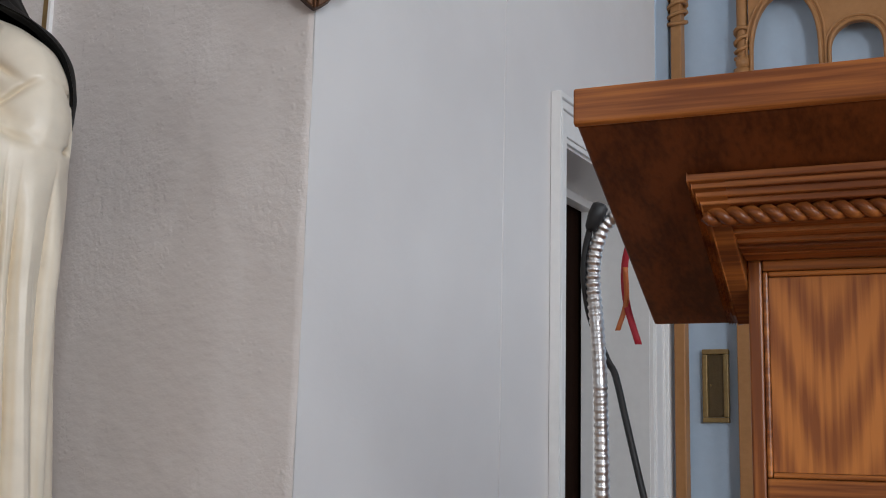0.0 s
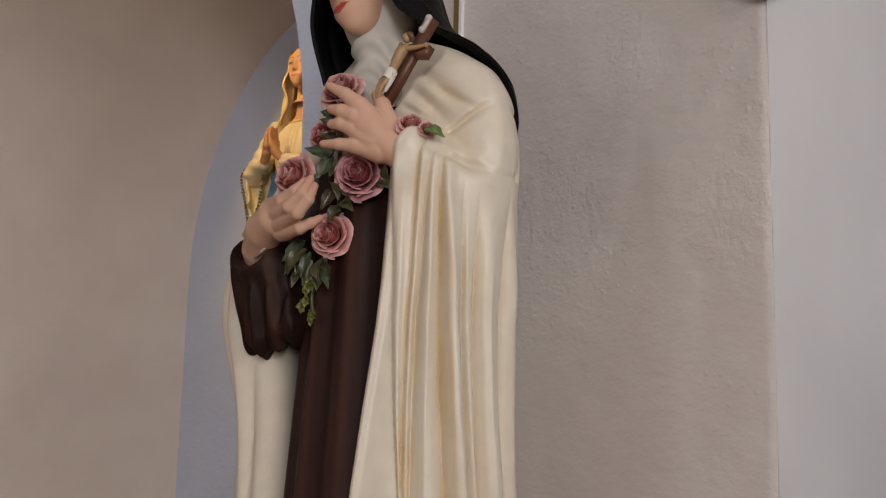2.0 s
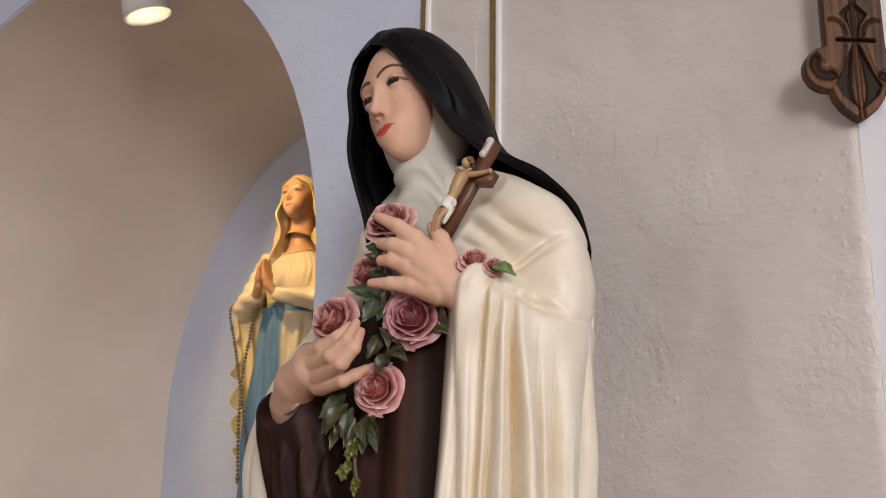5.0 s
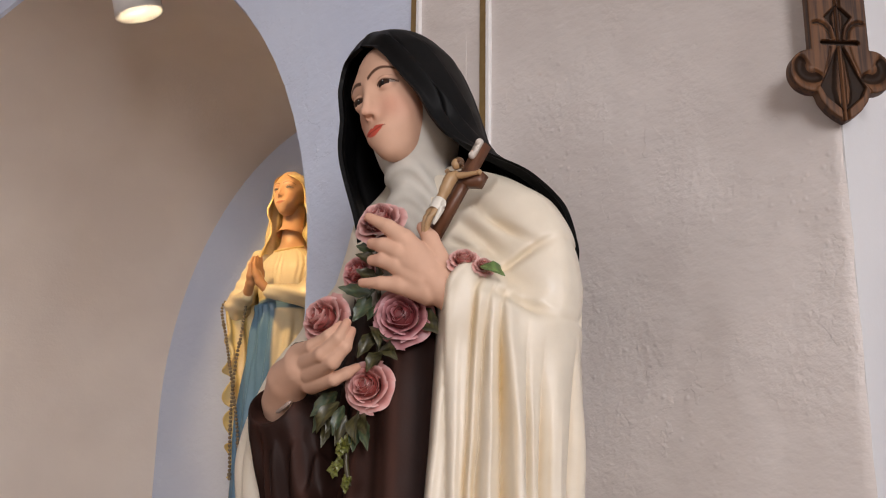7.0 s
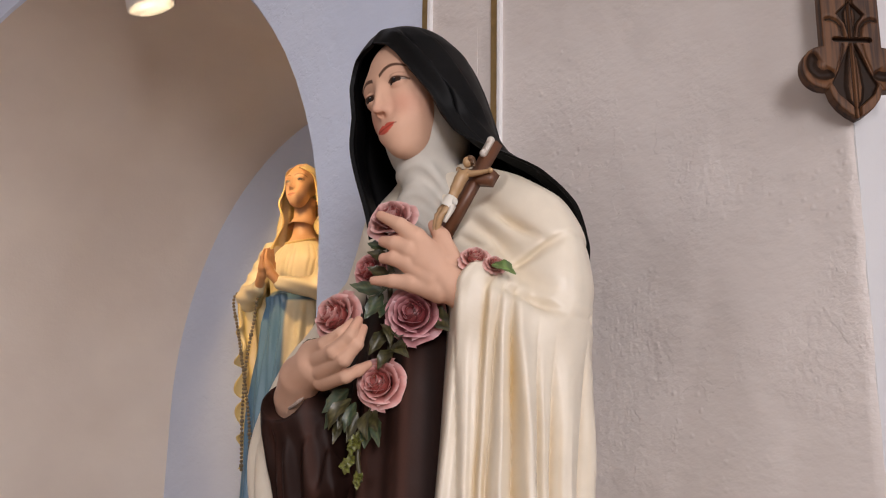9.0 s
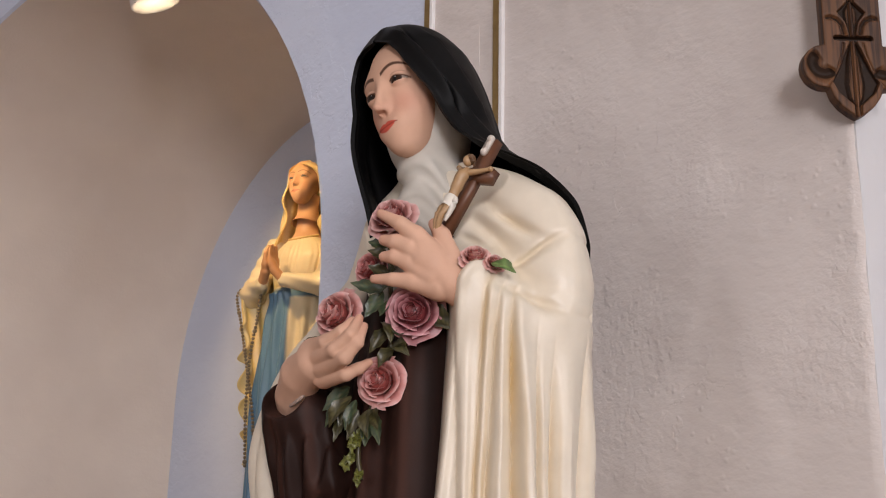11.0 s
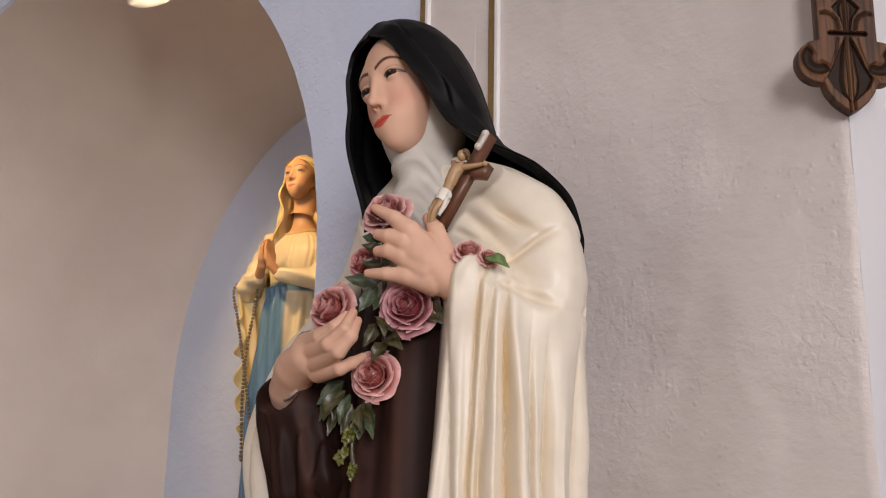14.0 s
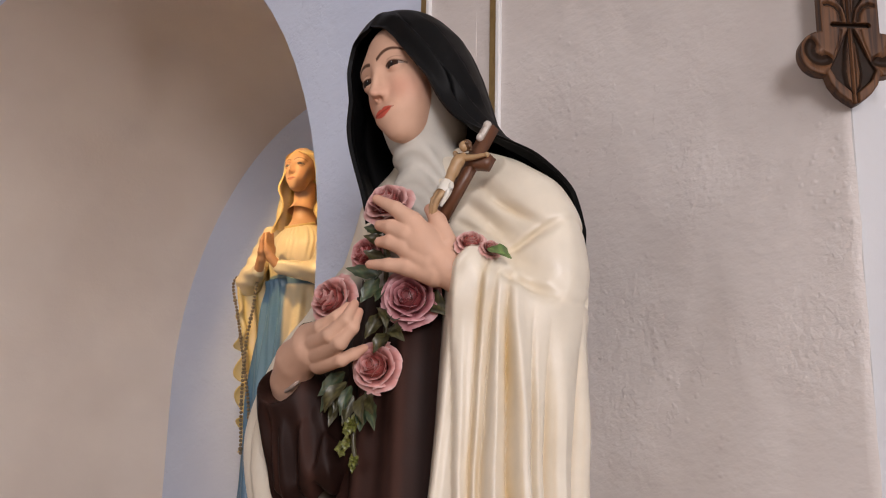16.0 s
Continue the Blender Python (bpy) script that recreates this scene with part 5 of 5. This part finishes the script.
post = lambda x, w, z0, z1: box(x, x + w, -0.025, 0.025, z0, z1, 0.004)
bm = post(-0.022, 0.040, 0, 3.3)
knot(bm, -0.002, 2.81, 0.03)
part("post", bm, BROWN, screen)
part("post", post(0.198, 0.05, 0, 2.50), BROWN, screen)
bm = bmesh.new()
tube(bm, [(0.236, 0, 2.50), (0.236, 0, 2.545), (0.236, 0, 2.55), (0.236, 0, 2.60), (0.236, 0, 2.68), (0.236, 0, 3.3)], [0.034, 0.034, 0.024, 0.02, 0.02, 0.02], 14)
knot(bm, 0.236, 2.64, 0.022)
bmesh.ops.create_uvsphere(bm, u_segments=12, v_segments=8, radius=0.026, matrix=Matrix.Translation((0.240, -0.02, 2.565)))
part("column", bm, BROWN, screen)


def tracery(x0, x1, z0, z1, holes):
    """A board with pointed openings, rims raised round them."""
    bm = bmesh.new()
    n = 24
    for i in range(len(holes)):
        a, b, spring, apex = holes[i]
        lo = x0 if i == 0 else (holes[i - 1][1] + a) / 2
        hi = x1 if i == len(holes) - 1 else (b + holes[i + 1][0]) / 2
        m = (a + b) / 2
        arc = [(m - (b - a) / 2 * math.cos(math.pi * k / n), spring + (apex - spring) * math.sin(math.pi * k / n) ** 0.82) for k in range(n + 1)]
        top = [(lo + (hi - lo) * k / n, z1) for k in range(n + 1)]
        for y in (-0.018, 0.018):
            va, vb = [bm.verts.new((x, y, z)) for x, z in arc], [bm.verts.new((x, y, z)) for x, z in top]
            for k in range(n):
                bm.faces.new((va[k], va[k + 1], vb[k + 1], vb[k]))
            for ex, v1, v2 in ((lo, va[0], vb[0]), (hi, va[-1], vb[-1])):
                q = bm.verts.new((ex, y, arc[0][1])), v1, v2
                bm.faces.new(q)
                leg = [bm.verts.new((ex, y, z0)), bm.verts.new((v1.co.x, y, z0))]
                bm.faces.new((q[0], v1, leg[1], leg[0]))
        full = [(arc[0][0], z0)] + arc + [(arc[-1][0], z0)]
        f = [bm.verts.new((x, -0.018, z)) for x, z in full]
        g = [bm.verts.new((x, 0.018, z)) for x, z in full]
        for k in range(len(full) - 1):
            bm.faces.new((f[k], f[k + 1], g[k + 1], g[k]))
        tube(bm, [(x, -0.02, z) for x, z in full], 0.008, 6)
        tube(bm, [(m + (x - m) * 1.14, -0.018, z + (0.016 if z > spring else 0)) for x, z in full], 0.005, 6)
    bmesh.ops.remove_doubles(bm, verts=bm.verts, dist=0.0002)
    return bm


part("tracery", tracery(0.262, 0.78, 2.45, 3.3, [(0.270, 0.506, 2.58, 2.81), (0.536, 0.716, 2.56, 2.665)]), BROWN, screen)
part("rail", box(0.03, 0.78, -0.03, 0.03, 2.40, 2.449, 0.004), BROWN, screen)
part("top_rail", box(-0.04, 0.78, -0.035, 0.035, 3.3, 3.36, 0.006), BROWN, screen)
vent = thing("wall_niche_box", -1.071, FAR_Y, 1.297, "small gold-framed recessed box on the blue wall", "wall box")
bm = box(0, 0.092, -0.02, 0, 0, 0.018, 0.003)
for b in ((0, 0.092, 0.237, 0.255), (0, 0.018, 0.0185, 0.2365), (0.074, 0.092, 0.0185, 0.2365)):
    add_box(bm, b[0], b[1], -0.02, 0, b[2], b[3], 0.003)
part("frame", bm, GOLD, vent)
part("door", box(0.019, 0.073, -0.008, -0.001, 0.019, 0.236), BRONZE, vent, "dull bronze inner panel")
bm = bmesh.new()
bmesh.ops.create_uvsphere(bm, u_segments=10, v_segments=6, radius=0.004, matrix=Matrix.Translation((0.028, -0.011, 0.13)))
part("knob", bm, GOLD, vent)

# ---- lectern ----
lect = thing("lectern", -0.348, 0.862, 0, "varnished honey oak lectern with rope moulding under its sloping top", "lectern")
lect.rotation_euler = (0, 0, radians(5.5))
SLOPE, UNDER, W2 = 0.4594, 1.4755, 0.62


def prism(outline, x0, x1, bevel=0.0):
    """An outline in depth and height, drawn out from x0 to x1."""
    bm = bmesh.new()
    a, b = [bm.verts.new((x0, y, z)) for y, z in outline], [bm.verts.new((x1, y, z)) for y, z in outline]
    n = len(outline)
    for i in range(n):
        bm.faces.new((a[i], a[(i + 1) % n], b[(i + 1) % n], b[i]))
    bm.faces.new(a)
    bm.faces.new(b)
    if bevel:
        bmesh.ops.bevel(bm, geom=list(bm.edges), offset=bevel, segments=2, affect="EDGES", profile=0.5)
    return bm


under = lambda y: UNDER - SLOPE * y
part("front_board", prism([(0, under(0)), (0, 1.507), (0.006, 1.507), (0.006, under(0.006))], 0, W2, 0.002), OAKX, lect)
# the same oak in its darkened copy, so the underside looks shaded
part("sloping_top", prism([(0.0062, under(0.0062) + 0.001), (0.0062, 1.505), (0.31, 1.380), (0.31, under(0.31) + 0.001)], 0.002, W2 - 0.002, 0.002), OAKSHADE, lect, "sloping oak top, coloured darker for the shade beneath it")
bx0, bx1, by = 0.117, W2 - 0.117, 0.200


def moulding(y0, low, inset):
    """One step of the cornice: a level run across the front and sloping returns along both sides."""
    y1 = min(by - 0.001, (UNDER - low) / SLOPE - 0.001)
    bm = prism([(y0, low), (y0, under(y0) - 0.0008), (y1, under(y1) - 0.0008), (y1, min(low, under(y1) - 0.0015))], inset, W2 - inset)
    drop = under(y0) - low
    for xa, xb in ((inset, bx0 - 0.0005), (W2 - bx0 + 0.0005, W2 - inset)):
        side_bm = prism([(y0 + 0.0005, under(y0) - drop + 0.0005), (y0 + 0.0005, under(y0) - 0.0009), (0.304, under(0.304) - 0.0009), (0.304, under(0.304) - 0.0022), (0.262, under(0.262) - drop)], xa + 0.0003, xb)
        piece = bpy.data.meshes.new("return")
        side_bm.to_mesh(piece)
        side_bm.free()
        bm.from_mesh(piece)
        bpy.data.meshes.remove(piece)
    bmesh.ops.bevel(bm, geom=list(bm.edges), offset=0.0012, segments=2, affect="EDGES", profile=0.5)
    part("moulding", bm, OAKX, lect)


for y0, low, inset in ((0.072, 1.4345, 0.083), (0.077, 1.4285, 0.086), (0.083, 1.4220, 0.089), (0.090, 1.4160, 0.092), (0.105, 1.4000, 0.098), (0.121, 1.3945, 0.103), (0.140, 1.3895, 0.107), (0.152, 1.3865, 0.110), (0.172, 1.3840, 0.113)):
    moulding(y0, low, inset)
bm = bmesh.new()
for ph0 in (0.0, math.pi):
    tube(bm, [(0.094 + k * 0.0024, 0.101 + 0.0042 * math.cos(k * 0.50 + ph0), 1.4078 + 0.0042 * math.sin(k * 0.50 + ph0)) for k in range(180)], 0.0052, 6)
part("rope_bead", bm, OAKX, lect, "twisted rope bead", True)
part("carcass", prism([(by + 0.012, 0), (by + 0.012, under(by + 0.012) - 0.006), (0.30, under(0.30) - 0.006), (0.306, 1.32), (0.45, 1.30), (0.45, 0)], bx0 + 0.004, bx1 - 0.004), OAK, lect)
top_z, st, mid_z = under(by) - 0.001, 0.013, 1.176
part("stile", box(bx0, bx0 + st, by, by + 0.0115, 0, top_z, 0.002), OAK, lect)
part("stile", box(bx1 - st, bx1, by, by + 0.0115, 0, top_z, 0.002), OAK, lect)
for z0, z1 in ((top_z - 0.0105, top_z), (1.100, mid_z), (0.0, 0.12)):
    part("rail", box(bx0 + st + 0.0005, bx1 - st - 0.0005, by, by + 0.0115, z0, z1, 0.002), OAKX, lect)
for z0, z1 in ((mid_z + 0.0005, top_z - 0.011), (0.1205, 1.0995)):
    xa, xb = bx0 + st + 0.0005, bx1 - st - 0.0005
    bm = box(xa, xa + 0.005, by + 0.0015, by + 0.0112, z0, z1, 0.0018)
    for b in ((xb - 0.005, xb, z0, z1), (xa + 0.0052, xb - 0.0052, z0, z0 + 0.005), (xa + 0.0052, xb - 0.0052, z1 - 0.005, z1)):
        add_box(bm, b[0], b[1], by + 0.0015, by + 0.0112, b[2], b[3], 0.0018)
    part("panel_bead", bm, OAKX, lect, "thin rounded bead round the panel")
    part("panel", box(xa + 0.0054, xb - 0.0054, by + 0.006, by + 0.0118, z0 + 0.0054, z1 - 0.0054), OAKPANEL, lect, "flat oak panel with cathedral grain")
for nm, mt, pts, w in (("ribbon", RED, [(-0.020, 0.306, 1.445), (-0.033, 0.318, 1.405), (-0.032, 0.320, 1.362), (-0.018, 0.318, 1.314)], 0.0038), ("ribbon", ORANGE, [(-0.031, 0.312, 1.40), (-0.032, 0.319, 1.362), (-0.042, 0.320, 1.330)], 0.0028)):
    bm = bmesh.new()
    run = spline(pts, 6)
    loft(bm, [[(p[0] - w, p[1], p[2]), (p[0] + w, p[1] + 0.001, p[2]), (p[0] + w, p[1] + 0.0018, p[2]), (p[0] - w, p[1] + 0.0008, p[2])] for p in run], True, True)
    part(nm, bm, mt, lect, "narrow satin bookmark ribbon")

# ---- gooseneck on its stand ----
goose = thing("gooseneck_stand", -0.450, 1.200, 0, "flexible chrome gooseneck on a floor stand beside the lectern", "microphone stand")
line = spline([(0.006, 0, 0.12), (0.004, 0, 0.9), (0.0028, 0, 1.146), (0.0008, 0, 1.259), (-0.0026, 0, 1.324), (-0.0075, 0, 1.376), (-0.0082, 0, 1.403), (-0.0047, 0, 1.429), (0.0043, 0, 1.454), (0.0161, 0, 1.464), (0.023, 0, 1.4687), (0.050, 0, 1.470)], 22)
bm = bmesh.new()
pts, rad, run = [], [], 0.0
for a, b in zip(line, line[1:]):
    d = float(np.linalg.norm(b - a))
    k = max(1, int(d / 0.0018))
    for i in range(k):
        q = a + (b - a) * i / k
        run += d / k
        pts.append(q)
        rad.append(0.0082 + (0.0008 * math.sin(run * 2 * math.pi / 0.0085) if q[2] > 0.9 else 0))
tube(bm, pts, rad, 12)
part("gooseneck", bm, CHROME, goose, "ribbed chrome neck", True)
bm = bmesh.new()
tube(bm, [(-0.0085, -0.010, 1.449), (-0.0075, -0.010, 1.452), (-0.001, -0.010, 1.466), (0.0045, -0.010, 1.477), (0.006, -0.010, 1.480)], [0.005, 0.0070, 0.0100, 0.0095, 0.005], 14)
part("tip", bm, BLACK, goose, "black rubber tip")
bm = bmesh.new()
tube(bm, spline([(-0.0081, -0.008, 1.4555), (-0.0172, -0.004, 1.4226), (-0.0185, -0.002, 1.3893), (-0.0135, 0.004, 1.3496), (-0.0052, 0.015, 1.320), (0.0044, 0.017, 1.2973), (0.0138, 0.014, 1.2812), (0.0303, 0.004, 1.2277), (0.0526, -0.004, 1.1473), (0.072, -0.006, 1.08), (0.092, -0.006, 1.00), (0.115, -0.004, 0.85), (0.11, 0, 0.5), (0.06, 0, 0.02)], 8), 0.0040, 8)
part("cable", bm, BLACK, goose)
bm = bmesh.new()
tube(bm, [(0, 0, 0), (0, 0, 0.02), (0, 0, 0.03), (0, 0, 0.13)], [0.13, 0.13, 0.02, 0.014], 32)
part("base", bm, BLACK, goose)

# ---- carved cross across the wall's outer corner ----
cross = thing("wall_cross", CORNER_X + 0.004, WALL_Y - 0.008, 2.133, "carved walnut cross with a lily-shaped foot, on the corner", "cross")
cross.rotation_euler, cross.scale = (0, 0, radians(45)), (0.94, 0.94, 0.94)


def carved_foot():
    """The foot of the cross as one carved block: scrolled lobes, lily leaves and a slot cut into its face."""
    sc = Sculpt()
    face, span = -0.024, 0.0048

    def outline(ax, z):
        shaft = np.maximum(ax - 0.049, -0.030 - z)
        lobe = np.hypot(ax - 0.0490, z + 0.0505) - 0.0380
        body = 0.86 * (ax - np.interp(z, (-0.1405, -0.132, -0.120, -0.104, -0.090, -0.060, -0.01), (-0.002, 0.013, 0.0275, 0.039, 0.0435, 0.042, 0.034)))
        body = np.maximum(body, np.maximum(-0.1405 - z, z - 0.0))
        return smin(np.minimum(shaft, body), lobe, 0.0015)

    def leaf(ax, z, zs, ws, zl, wl, deep):
        w, inner = np.interp(z, zs, ws), np.interp(z, zl, wl)
        hole = smooth01((w - ax) / 0.0035) * (w > 0)
        rib = np.clip(1 - ax / np.maximum(inner, 1e-4), 0, 1) * (inner > 0.0005)
        return deep * hole * (1 - rib ** 0.65)

    def cut(x, z):
        ax = np.abs(x)
        c = leaf(ax, z, (-0.126, -0.118, -0.098, -0.078, -0.055, -0.020, -0.008), (0, 0.008, 0.030, 0.040, 0.028, 0.013, 0.007), (-0.126, -0.104, -0.082, -0.040, -0.008), (0, 0.013, 0.017, 0.012, 0.005), 0.0100)
        c = np.maximum(c, leaf(ax, z, (0.008, 0.030, 0.048, 0.074), (0.007, 0.012, 0.025, 0.0), (0.008, 0.040, 0.052, 0.070), (0.005, 0.011, 0.011, 0), 0.0085))
        r, a = np.hypot(ax - 0.0500, z + 0.0440), np.arctan2(z + 0.0440, ax - 0.0500)
        turn = smooth01((1.9 - np.abs(a + 0.75)) / 0.5)
        c = np.maximum(c, 0.0095 * bell(r, 0.0195, 0.0105) * turn)
        # long bands sweeping from the slot into the scrolls
        edge = np.interp(z, (-0.085, -0.062, -0.030, -0.010), (0.046, 0.031, 0.0205, 0.017))
        c = np.maximum(c, 0.0035 * bell(ax, edge, 0.0016) * (z < -0.008) * (z > -0.088))
        for (xa, za), (xb, zb) in zip(((0.0135, 0.009), (0.0165, 0.024), (0.0240, 0.034), (0.0340, 0.0385)), ((0.0165, 0.024), (0.0240, 0.034), (0.0340, 0.0385), (0.0410, 0.0370))):
            t = np.clip(((ax - xa) * (xb - xa) + (z - za) * (zb - za)) / ((xb - xa) ** 2 + (zb - za) ** 2), 0, 1)
            c = np.maximum(c, 0.0060 * bell(np.hypot(ax - xa - t * (xb - xa), z - za - t * (zb - za)), 0, 0.0034))
        slot = np.hypot(np.maximum(ax - 0.029, 0), z) - span
        return np.maximum(c, 0.0110 * smooth01(-slot / 0.0016))

    def fn(x, y, z):
        d2 = outline(np.abs(x) + 0 * z, z + 0 * x)
        front = face + cut(x + 0 * z, z + 0 * x) - y
        return np.maximum(smax(d2 + 0 * y, front, 0.0035), y)
    sc.field(fn, (-0.092, -0.029, -0.146), (0.092, 0.003, 0.122), 0.00125, (0.1, 0.1, 0.1))
    v, f = sc.v[0], sc.f[0]
    deep = (v[:, 1] > face + 0.0046) & (outline(np.abs(v[:, 0]), v[:, 2]) < -0.0045) & (v[:, 1] < -0.004)
    sc.m[0] = (deep[f].sum(1) > 2).astype(np.int32)
    ob = sc.build("carved_foot", [WALNUT, WALNUTDARK])
    ob.parent = cross
    return ob


carved_foot()
part("shaft", box(-0.049, 0.049, -0.024, 0.0, 0.1215, 0.62, 0.003), WALNUT, cross)
part("arm", box(-0.26, 0.26, -0.0235, 0.0, 0.30, 0.398, 0.003), WALNUT, cross)
